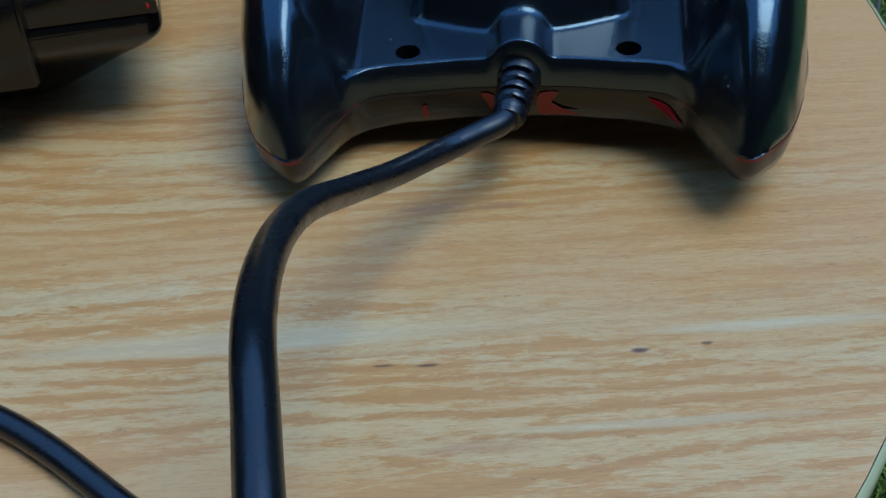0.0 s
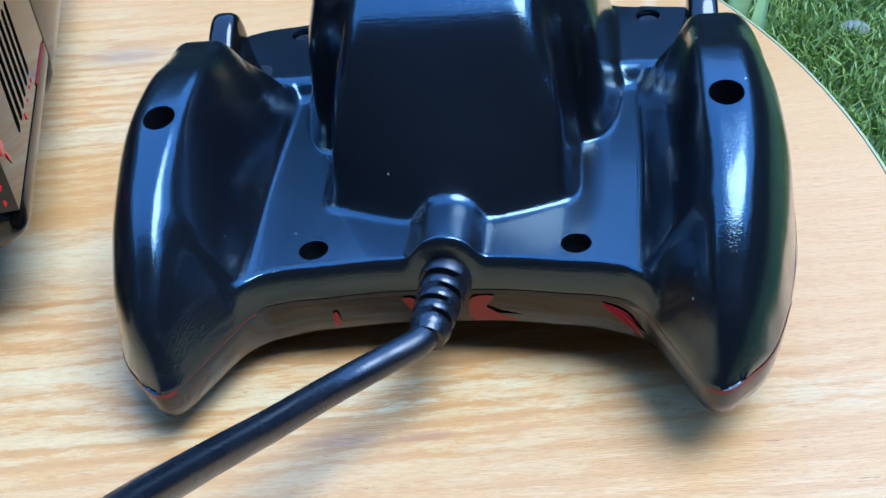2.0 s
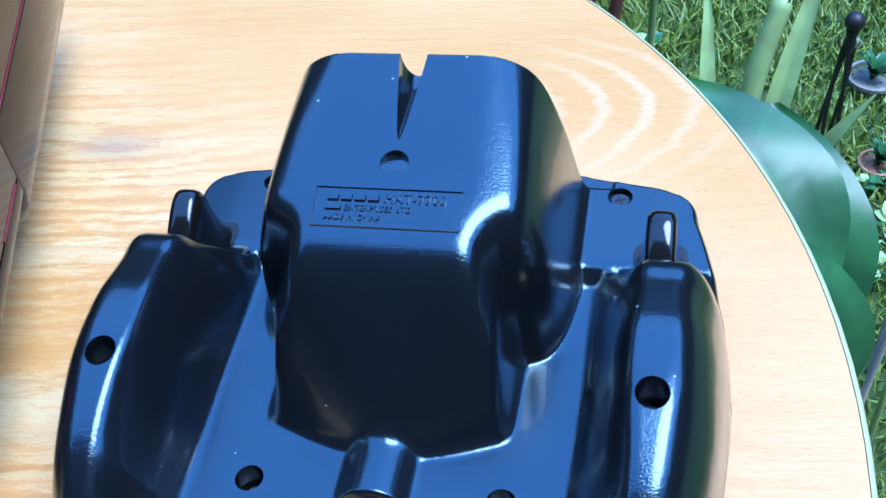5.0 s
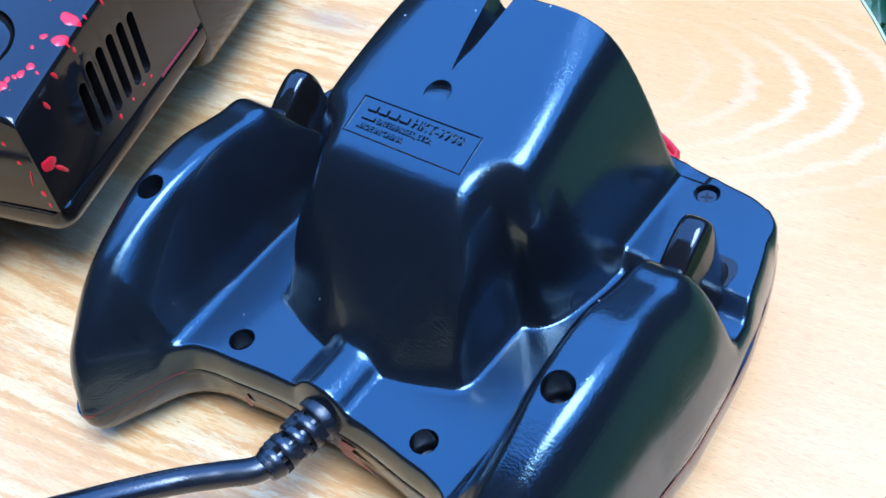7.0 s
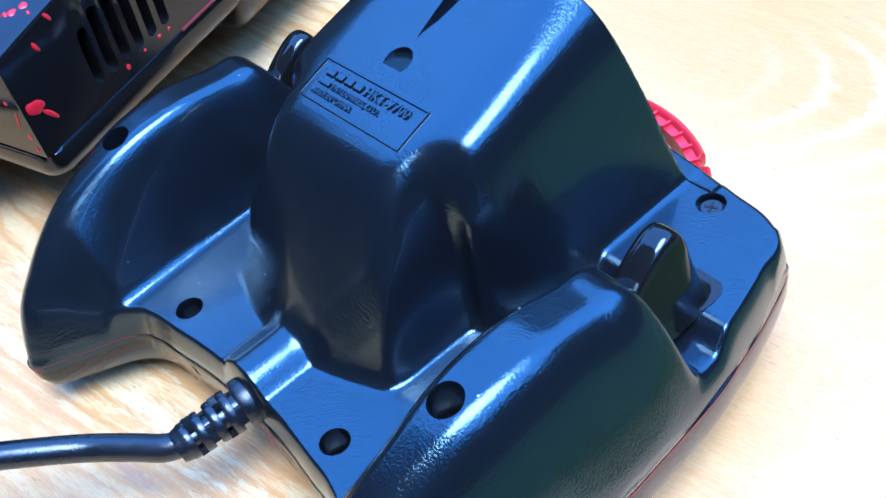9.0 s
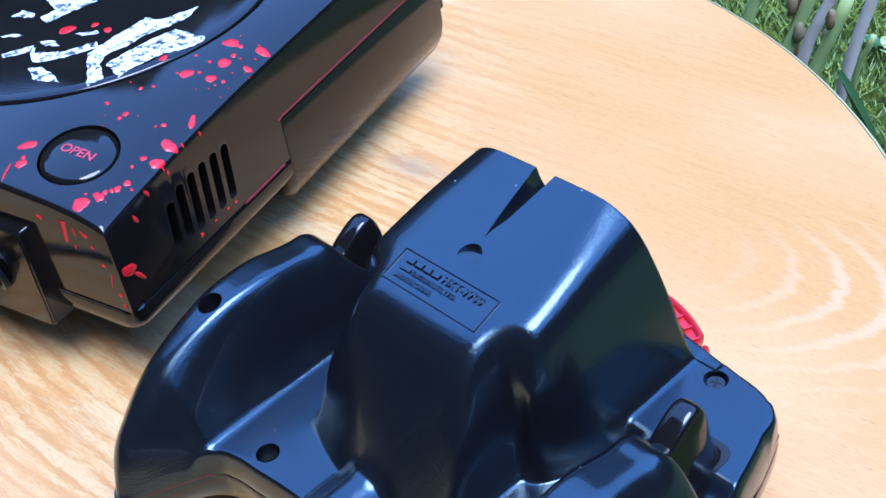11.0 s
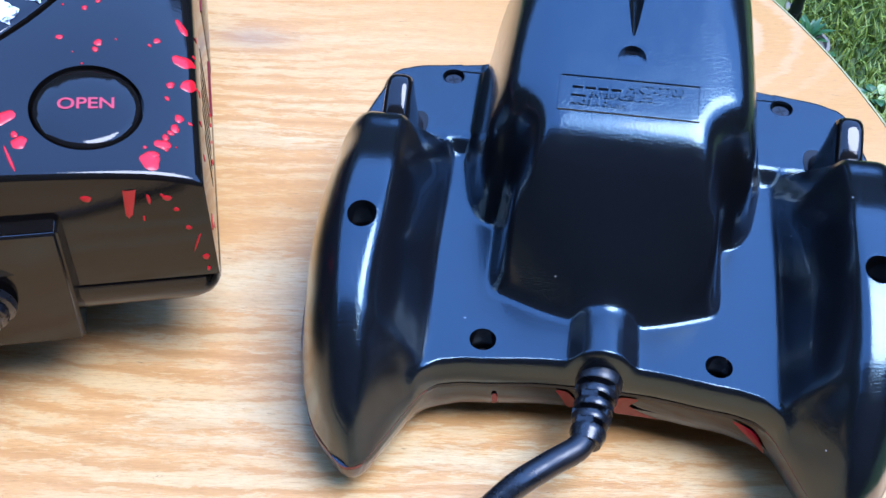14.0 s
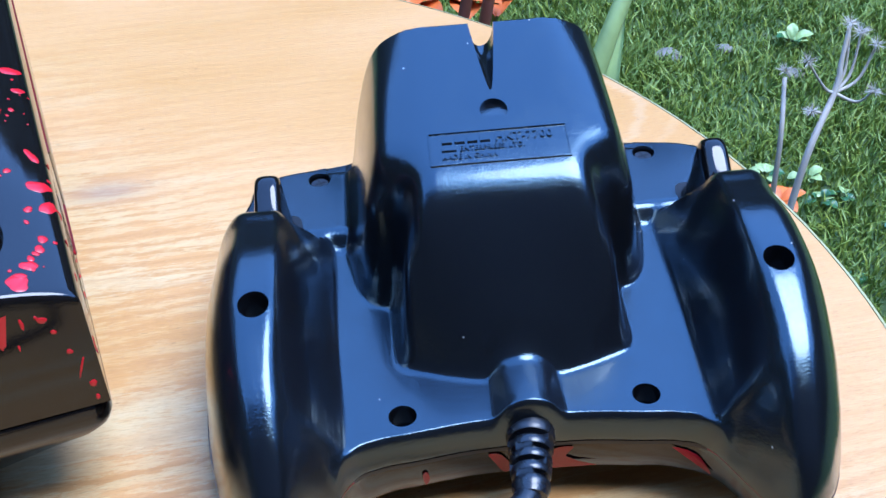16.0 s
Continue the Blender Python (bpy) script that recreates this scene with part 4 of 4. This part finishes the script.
drip(14.6, 59.8, 52.0, 2.6, 1.2)
for a, z, r, st, tn in ((10.9, 56.4, 0.6, 2.4, 1.9), (3.6, 45.0, 1.8, 1.4, -0.6), (6.4, 41.0, 0.7, 3.6, -0.95), (36.9, 35.8, 0.45, 1, 0), (42.7, 35.9, 0.5, 1.2, 0), (46.4, 35.6, 0.5, 1, 0), (30.3, 35.6, 0.6, 1.5, 1.2), (17, 60.3, 0.6, 2.2, 2.0), (26, 60.5, 0.5, 2.0, 1.6), (41, 63.3, 0.5, 2.0, 1.9)):
    blob(console, on_side, a, z, r, st, tn)


# pale brush strokes on the lid
def stroke(points):
    bm = bmesh.new()
    bm.faces.new([bm.verts.new((p[0], p[1], 0)) for p in points])
    bmesh.ops.triangulate(bm, faces=bm.faces)
    for _ in range(3):
        bmesh.ops.subdivide_edges(bm, edges=[e for e in bm.edges if e.calc_length() > 1.6], cuts=1)
        bmesh.ops.triangulate(bm, faces=bm.faces)
    for v in bm.verts:
        a, b = v.co.x + noise.noise(v.co * 0.9) * 0.8, v.co.y + noise.noise(v.co * 0.9 + Vector((9, 3, 1))) * 0.8
        v.co = place(a, b, float(lid_z(np.array(a), np.array(b))) + 0.12)
    bmesh.ops.recalc_face_normals(bm, faces=bm.faces)
    part("brush_stroke", bm, STROKE, lid, "silvery white brush stroke")


STROKE = material("silvery_brush_paint", (0.7, 0.74, 0.78), 0.35)
k = Nodes(STROKE)
vv_ = k.coords()
patch = k.ramp(k.noise(vv_, 420, 5, 0.7), [(0.42, (0, 0, 0)), (0.5, (1, 1, 1))])
k.link(k.mix(patch, (0.02, 0.025, 0.035), (0.74, 0.78, 0.82)), k.bsdf.inputs["Base Color"])
for pts in ([(40, 38), (53, 49), (65, 47), (75, 45), (75, 40), (86, 33), (80, 32), (73, 35), (66, 39), (60, 40), (55, 43), (50, 42), (45, 36)],
            [(51, 40), (61, 37), (73, 32), (73, 20), (68, 21), (61, 27), (52, 31), (47, 32)],
            [(44, 76), (51, 69), (48, 66), (51, 58), (59, 51), (57, 48), (49, 55), (44, 61), (44, 64), (48, 68), (42, 74)],
            [(41, 62), (43, 58), (39, 47), (37, 56)], [(73, 85), (78, 67), (68, 72), (62, 74), (64, 79), (69, 77)], [(61, 89), (65, 88), (65, 82), (63, 81)], [(53, 69), (55, 64), (53, 61), (52, 65)],
            [(60, 61), (64, 55), (63, 53), (60, 58)], [(51, 84), (54, 80), (54, 76), (51, 82)], [(92, 60), (104, 48), (118, 44), (112, 52), (100, 62)], [(84, 92), (98, 86), (110, 92), (96, 100)]):
    stroke(pts)


# the side wall spreads a little towards the base
for ob in console.children:
    if ob.type == "MESH" and ob.matrix_basis == Matrix():
        for v in ob.data.vertices:
            k_ = (0.066 - v.co.z) / 0.036
            if v.co.x > -0.03:
                v.co.x += 0.0012 * k_ * min(1.0, (v.co.x + 0.03) / 0.018)
            if v.co.y < 0.02:
                v.co.y -= 0.0012 * k_ * min(1.0, (0.02 - v.co.y) / 0.012)


# ---- garden ----
def leaf_material(name, color, rough=0.4):
    m = material(name, color, rough)
    k = Nodes(m)
    v = k.coords()
    k.link(k.mix(k.ramp(k.noise(v, 25, 4), [(0.35, (0, 0, 0)), (0.7, (1, 1, 1))]), tuple(c * 0.7 for c in color), tuple(min(1, c * 1.35) for c in color)), k.bsdf.inputs["Base Color"])
    k.bsdf.inputs["Transmission Weight"].default_value = 0.0
    return m


LEAF = leaf_material("broad_leaf", (0.045, 0.125, 0.04), 0.35)
LEAF_PALE = leaf_material("pale_blade", (0.36, 0.47, 0.17), 0.4)
STEM_RED = leaf_material("reddish_stem", (0.14, 0.05, 0.035), 0.5)
STEM_DRY = leaf_material("dry_stem", (0.48, 0.44, 0.38), 0.7)
SEED = leaf_material("seed_pod", (0.22, 0.17, 0.09), 0.7)
ORANGE = leaf_material("orange_petal", (0.75, 0.18, 0.03), 0.5)
TERRA = leaf_material("terracotta", (0.42, 0.2, 0.12), 0.8)
IRON = material("black_iron", (0.012, 0.012, 0.013), 0.5)
STONE = leaf_material("pale_stone", (0.24, 0.22, 0.19), 0.85)

rng = np.random.default_rng(5)


def grass_patch(name, n_, x0, x1, y0, y1, tall, mat, label):
    px, py = rng.uniform(x0, x1, n_), rng.uniform(y0, y1, n_)
    clump = np.array([noise.noise(Vector((x_ * 7, y_ * 7, 0))) for x_, y_ in zip(px, py)])
    h = tall * (0.75 + 0.5 * clump) * rng.uniform(0.5, 1.25, n_)
    w_ = rng.uniform(0.0009, 0.0019, n_)
    an = rng.uniform(0, 2 * math.pi, n_)
    lean = rng.uniform(0.2, 1.3, n_) * h
    la = rng.uniform(0, 2 * math.pi, n_)
    dx, dy = np.cos(an) * w_, np.sin(an) * w_
    lx, ly = np.cos(la) * lean, np.sin(la) * lean
    z = np.full(n_, GROUND_Z)
    pts = np.stack([np.stack([px - dx, py - dy, z], -1), np.stack([px + dx, py + dy, z], -1),
                    np.stack([px + dx * 0.8 + lx * 0.35, py + dy * 0.8 + ly * 0.35, z + h * 0.6], -1), np.stack([px - dx * 0.8 + lx * 0.35, py - dy * 0.8 + ly * 0.35, z + h * 0.6], -1),
                    np.stack([px + lx, py + ly, z + h], -1)], 1).reshape(-1, 3)
    fs = []
    for i in range(n_):
        o = 5 * i
        fs += [(o, o + 1, o + 2, o + 3), (o + 3, o + 2, o + 4)]
    me = bpy.data.meshes.new(name)
    me.from_pydata(pts.tolist(), [], fs)
    me.materials.append(mat)
    return tagged(new(name, me), label, "grass", kind="stuff")


grass_patch("lawn_grass", 150000, -1.0, 1.1, 0.3, 2.0, 0.028, GRASS, "short green lawn grass beside the table")


def plant_leaf(base, tip, wide, mat, name, parent, fold=0.25, droop=0.15):
    """A broad leaf along a curved midrib."""
    base, tip = Vector(base), Vector(tip)
    d = tip - base
    sd = d.cross(Vector((0, 0, 1)))
    sd = (sd if sd.length > 1e-5 else Vector((1, 0, 0))).normalized()
    up = sd.cross(d).normalized()
    bm = bmesh.new()
    rows = []
    for i in range(15):
        t_ = i / 14
        c = base + d * t_ + up * (math.sin(t_ * math.pi) * droop * d.length)
        w_ = wide * (math.sin(math.pi * min(t_ * 0.93 + 0.05, 1)) ** 0.75)
        rows.append([bm.verts.new(c + sd * w_ * k_ + up * (abs(k_) ** 1.4 * fold * w_ + 0.06 * wide * math.sin(9 * t_ + 5 * k_))) for k_ in (-1, -0.6, -0.25, 0, 0.25, 0.6, 1)])
    for a_, b_ in zip(rows, rows[1:]):
        for j in range(6):
            bm.faces.new((a_[j], a_[j + 1], b_[j + 1], b_[j]))
    return part(name, bm, mat, parent, sharp=None)


def stem(points, r0, r1, mat, parent, name="stem"):
    return part(name, tube(catmull([Vector(p) for p in points], 8), lambda t_: r0 + (r1 - r0) * t_, 10), mat, parent, sharp=None)


def plant(name, x, y, label):
    ob = empty(name, pose(x, y, GROUND_Z), label, "plant")
    return ob


def rel(x, y, *pts):
    return [(a - x, b - y, c - GROUND_Z) for a, b, c in pts]


# broad-leaved plant beside the table
px, py = 0.17, 0.36
p = plant("broad_leaf_plant", px, py, "broad-leaved green plant growing beside the table")
for base, tip, wide in (((0.165, 0.36, -0.34), (0.075, 0.49, -0.25), 0.05), ((0.17, 0.38, -0.4), (0.135, 0.50, -0.27), 0.05), ((0.18, 0.34, -0.42), (0.125, 0.38, -0.27), 0.045), ((0.17, 0.33, -0.48), (0.12, 0.33, -0.33), 0.045)):
    (b_, t_) = rel(px, py, base, tip)
    plant_leaf(b_, t_, wide, LEAF, "leaf", p)
    stem([(b_[0] * 0.2, b_[1] * 0.2, 0.0), (b_[0] * 0.7, b_[1] * 0.7, b_[2] * 0.6), b_], 0.006, 0.004, LEAF_PALE, p)

# tall stalks and blades behind the table
px, py = 0.135, 0.53
p = plant("tall_stalk_plant", px, py, "tall green stalks with long pale blades")
stem(rel(px, py, (0.12, 0.50, GROUND_Z), (0.115, 0.48, -0.42), (0.122, 0.50, -0.27), (0.135, 0.523, -0.2)), 0.0078, 0.007, LEAF_PALE, p, "stalk")
stem(rel(px, py, (0.135, 0.523, -0.202), (0.15, 0.54, -0.165), (0.175, 0.57, -0.12)), 0.0075, 0.0055, LEAF_PALE, p, "stalk")
for base, tip, wide in (((0.128, 0.49, -0.5), (0.172, 0.60, -0.19), 0.0095), ((0.11, 0.5, -0.5), (0.09, 0.6, -0.24), 0.008), ((0.15, 0.52, -0.5), (0.21, 0.53, -0.28), 0.012)):
    plant_leaf(*rel(px, py, base, tip), wide, LEAF_PALE, "blade", p, 0.5, 0.06)

px, py = -0.1, 0.42
p = plant("seed_stalk_plant", px, py, "seed-bearing stalks with red-brown stems and green leaves")
for x_, y_, zt, m_ in ((-0.118, 0.375, -0.04, LEAF_PALE), (-0.105, 0.385, -0.05, LEAF_PALE), (-0.128, 0.42, -0.06, STEM_DRY), (-0.105, 0.43, -0.03, STEM_DRY), (-0.16, 0.41, -0.03, LEAF_PALE), (-0.145, 0.44, 0.0, STEM_RED), (0.02, 0.365, -0.05, STEM_RED), (0.034, 0.372, -0.04, STEM_RED)):
    stem(rel(px, py, (x_ * 0.8, y_ + 0.02, GROUND_Z), (x_ * 0.9, y_ + 0.005, -0.35), (x_ - 0.004, y_ - 0.004, -0.14), (x_ + 0.008, y_ + 0.008, zt)), 0.004, 0.0032, m_, p)
for base, tip, wide in (((-0.05, 0.36, -0.22), (-0.072, 0.345, -0.06), 0.016), ((-0.02, 0.36, -0.24), (-0.045, 0.335, -0.085), 0.015), ((-0.03, 0.38, -0.25), (0.0, 0.35, -0.12), 0.018), ((-0.09, 0.42, -0.3), (-0.1, 0.45, -0.16), 0.016), ((0.0, 0.37, -0.26), (-0.03, 0.43, -0.16), 0.02)):
    plant_leaf(*rel(px, py, base, tip), wide, LEAF, "leaf", p, 0.35, 0.1)
for x_, y_, z_ in ((-0.112, 0.376, -0.068), (-0.118, 0.377, -0.055), (-0.1, 0.384, -0.06), (-0.104, 0.39, -0.075)):
    bm = bmesh.new()
    bmesh.ops.create_icosphere(bm, subdivisions=2, radius=0.004, matrix=Matrix.Translation(rel(px, py, (x_, y_, z_))[0]) @ Matrix.Diagonal((0.7, 0.7, 1.5, 1)))
    for v in bm.verts:
        v.co += Vector((1, 1, 1)) * 0.0008 * noise.noise(v.co * 300)
    part("seed_pod", bm, SEED, p, sharp=None)

for foot, top, m_, head in (((-0.058, 0.372), (-0.037, 0.364, -0.060), LEAF_PALE, True), ((-0.058, 0.38), (-0.0505, 0.373, -0.05), STEM_DRY, False), ((-0.095, 0.395), (-0.079, 0.389, -0.064), LEAF_PALE, False)):
    stem(rel(px, py, (*foot, GROUND_Z), (foot[0] * 0.7 + top[0] * 0.3, foot[1], -0.3), (foot[0] * 0.45 + top[0] * 0.55, top[1], -0.11), top), 0.0022, 0.0014, m_, p)
    if head:
        for dx, dy, dz in ((0.0, 0, 0.006), (0.004, 0.001, 0.002), (-0.003, 0.001, 0.004), (0.002, -0.002, 0.011)):
            bm = bmesh.new()
            bmesh.ops.create_icosphere(bm, subdivisions=2, radius=0.0036, matrix=Matrix.Translation(rel(px, py, (top[0] + dx, top[1] + dy, top[2] + dz))[0]) @ Matrix.Diagonal((0.7, 0.7, 1.6, 1)))
            part("seed_pod", bm, SEED, p, sharp=None)

# dried umbel
px, py = 0.2, 0.30
p = plant("dried_umbel_plant", px, py, "dry pale branching umbel stem with fluffy heads")
fork = (0.214, 0.323, -0.099)
stem(rel(px, py, (0.19, 0.29, GROUND_Z), (0.186, 0.285, -0.35), (0.195, 0.3, -0.15), fork, (0.217, 0.33, -0.085), (0.220, 0.337, -0.068)), 0.0026, 0.0010, STEM_DRY, p)
stem(rel(px, py, (0.188, 0.29, -0.3), (0.187, 0.31, -0.14), (0.1905, 0.334, -0.095)), 0.0017, 0.0012, STEM_DRY, p)
heads = [(0.220, 0.337, -0.066), (0.1905, 0.335, -0.092), (0.196, 0.323, -0.08), (0.2315, 0.316, -0.094), (0.2335, 0.33, -0.075), (0.226, 0.335, -0.07), (0.201, 0.316, -0.105)]
for hx, hy, hz in heads:
    if (hx, hy) != (0.1905, 0.335):
        mid = ((hx + fork[0]) / 2 + 0.003, (hy + fork[1]) / 2, (hz + fork[2]) / 2 - 0.006)
        stem(rel(px, py, fork, mid, (hx, hy, hz)), 0.0010, 0.0006, STEM_DRY, p, "branch")
    bm = bmesh.new()
    c = Vector(rel(px, py, (hx, hy, hz))[0])
    for _ in range(70):
        d = Vector((random.gauss(0, 1), random.gauss(0, 1), random.gauss(0.5, 1))).normalized()
        e_ = c + d * random.uniform(0.003, 0.0075)
        sd = d.orthogonal().normalized() * 0.00025
        a_, b_, c_ = bm.verts.new(c + d * 0.001 - sd), bm.verts.new(c + d * 0.001 + sd), bm.verts.new(e_)
        bm.faces.new((a_, b_, c_))
    part("seed_head", bm, STEM_DRY, p, "fluffy dry seed head", smooth=False)


# orange flowers
def flower(x, y, z, size, n_):
    p = plant("orange_flower", x, y, "orange flowers on thin green stems behind the table")
    h = z - GROUND_Z
    stem([(0.01, 0.01, 0), (0.005, 0.01, h * 0.6), (0, 0, h)], 0.003, 0.002, LEAF_PALE, p)
    for i in range(n_):
        an = 2 * math.pi * i / n_ + random.uniform(-0.2, 0.2)
        plant_leaf((0, 0, h), (math.cos(an) * size, math.sin(an) * size, h + size * random.uniform(0.1, 0.6)), size * 0.35, ORANGE, "petal", p, 0.3, 0.12)


for x, y, z, size, n_ in ((-0.005, 0.43, -0.085, 0.03, 7), (0.03, 0.41, -0.088, 0.028, 7), (0.0, 0.47, -0.12, 0.03, 6), (0.05, 0.44, -0.1, 0.03, 7), (0.25, 0.43, -0.25, 0.017, 6)):
    flower(x, y, z, size, n_)

# iron rod with a ball
fin = empty("garden_rod", pose(0.2482, 0.8273, GROUND_Z), "black iron garden rod with a ball top", "garden ornament")
bm = bmesh.new()
bmesh.ops.create_uvsphere(bm, u_segments=24, v_segments=16, radius=0.0098, matrix=Matrix.Translation((0, 0, 0.195)))
part("ball", bm, IRON, fin)
part("collar", lathe([(0, 0.187), (0.0065, 0.186), (0.005, 0.176), (0.0065, 0.17), (0.005, 0.16), (0, 0.158)], 20), IRON, fin)
for i in range(4):
    an = math.pi / 2 * i
    part("bar", tube(catmull([Vector((0.005 * math.cos(an), 0.005 * math.sin(an), 0.165)), Vector((0.009 * math.cos(an + 0.7), 0.009 * math.sin(an + 0.7), 0.1)), Vector((0.013 * math.cos(an + 1.4), 0.013 * math.sin(an + 1.4), 0.0))], 6), 0.0022, 8), IRON, fin)


def pot(x, y, r, h, mat, label):
    p = empty("plant_pot", pose(x, y, GROUND_Z), label, "plant pot")
    part("body", lathe([(r * 0.7, 0), (r * 0.95, h * 0.8), (r * 1.08, h * 0.8), (r * 1.08, h), (r * 0.94, h), (r * 0.9, h * 0.75), (0, h * 0.72)], 40), mat, p)
    for i in range(16):
        an = i * 2.4
        plant_leaf((0, 0, h * 0.7), (math.cos(an) * r * (0.6 + 0.07 * (i % 7)), math.sin(an) * r * (0.6 + 0.07 * (i % 7)), h + 0.012 + 0.004 * (i % 5)), 0.0045, LEAF, "leaf", p)


pot(0.315, 0.975, 0.027, 0.022, STONE, "pale pot with a small green plant")
pot(0.31, 0.83, 0.02, 0.018, TERRA, "small terracotta pot on the lawn")


# broad weeds in the lawn
def weed(x, y, s_):
    p = plant("weed", x, y, "leafy green weed growing in the lawn")
    for i in range(7):
        an = i * 2.4 + random.uniform(-0.3, 0.3)
        r_ = s_ * random.uniform(0.6, 1.1)
        plant_leaf((math.cos(an) * 0.006, math.sin(an) * 0.006, 0.015), (math.cos(an) * r_, math.sin(an) * r_, s_ * random.uniform(0.4, 1.1)), r_ * 0.34, random.choice((LEAF, LEAF_PALE)), "leaf", p)


for _ in range(46):
    weed(random.uniform(0.28, 0.62), random.uniform(0.62, 1.0), random.uniform(0.010, 0.026))
for x, y in ((0.05, 1.0), (0.62, 1.3), (-0.2, 1.1), (0.2, 1.2), (-0.45, 1.2)):
    weed(x, y, 0.03)
for i, (x, y, s_) in enumerate(((0.43, 1.28, 0.018), (0.6, 1.22, 0.014), (0.30, 1.06, 0.012), (0.52, 1.3, 0.012))):
    bm = bmesh.new()
    bmesh.ops.create_icosphere(bm, subdivisions=3, radius=s_, matrix=Matrix.Diagonal((1.2, 0.9, 0.6, 1)))
    for v in bm.verts:
        v.co *= 1 + 0.25 * noise.noise(v.co * 70 + Vector((i, 0, 0)))
    st = tagged(obj("stone", bm, STONE), "pale weathered stone lying in the grass", "stone")
    st.location = (x, y, GROUND_Z + s_ * 0.35)

# unseen far hedge ring, added to close the garden with dark reflections
bm = bmesh.new()
rows = []
for j in range(15):
    row = []
    for i in range(160):
        an = 2 * math.pi * i / 160
        hgt = 6.5 + 2.0 * noise.noise(Vector((math.cos(an) * 4, math.sin(an) * 4, 3))) + 0.7 * noise.noise(Vector((math.cos(an) * 19, math.sin(an) * 19, 1)))
        r_ = 8 + 0.8 * noise.noise(Vector((math.cos(an) * 12, math.sin(an) * 12, j * 0.9)))
        row.append(bm.verts.new((math.cos(an) * r_, math.sin(an) * r_, GROUND_Z - 0.05 + hgt * j / 14)))
    rows.append(row)
for a_, b_ in zip(rows, rows[1:]):
    for i in range(160):
        bm.faces.new((a_[i], a_[(i + 1) % 160], b_[(i + 1) % 160], b_[i]))
HEDGE = material("dark_hedge", (0.02, 0.045, 0.012), 0.8)
kh = Nodes(HEDGE)
kh.link(kh.ramp(kh.noise(kh.coords(), 9, 6, 0.7), [(0.35, (0.006, 0.009, 0.004)), (0.55, (0.018, 0.028, 0.011)), (0.75, (0.04, 0.055, 0.022))]), kh.bsdf.inputs["Base Color"])
tagged(obj("backdrop", bm, HEDGE), "dark green hedge ring added unseen to give dark reflections", "hedge", kind="structure")

# unseen dark timber wall, added behind the viewer to darken the gloss reflections
wall = empty("wall_south", pose(0, -1.15, GROUND_Z), "dark brown boarded wall added unseen to darken reflections", "wall")
tagged(wall, kind="structure")
TIMBER = material("dark_timber", (0.05, 0.035, 0.025), 0.7)
kt = Nodes(TIMBER)
kt.link(kt.ramp(kt.noise(kt.coords((40, 40, 3)), 1.0, 4), [(0.3, (0.05, 0.037, 0.028)), (0.7, (0.105, 0.08, 0.06))]), kt.bsdf.inputs["Base Color"])
for i in range(25):
    bm = bmesh.new()
    bmesh.ops.create_cube(bm, size=1, matrix=pose(0, 0, 0.075 + 0.148 * i, 4) @ Matrix.Diagonal((5.0, 0.022, 0.155, 1)))
    part("board", bm, TIMBER, wall, smooth=False)
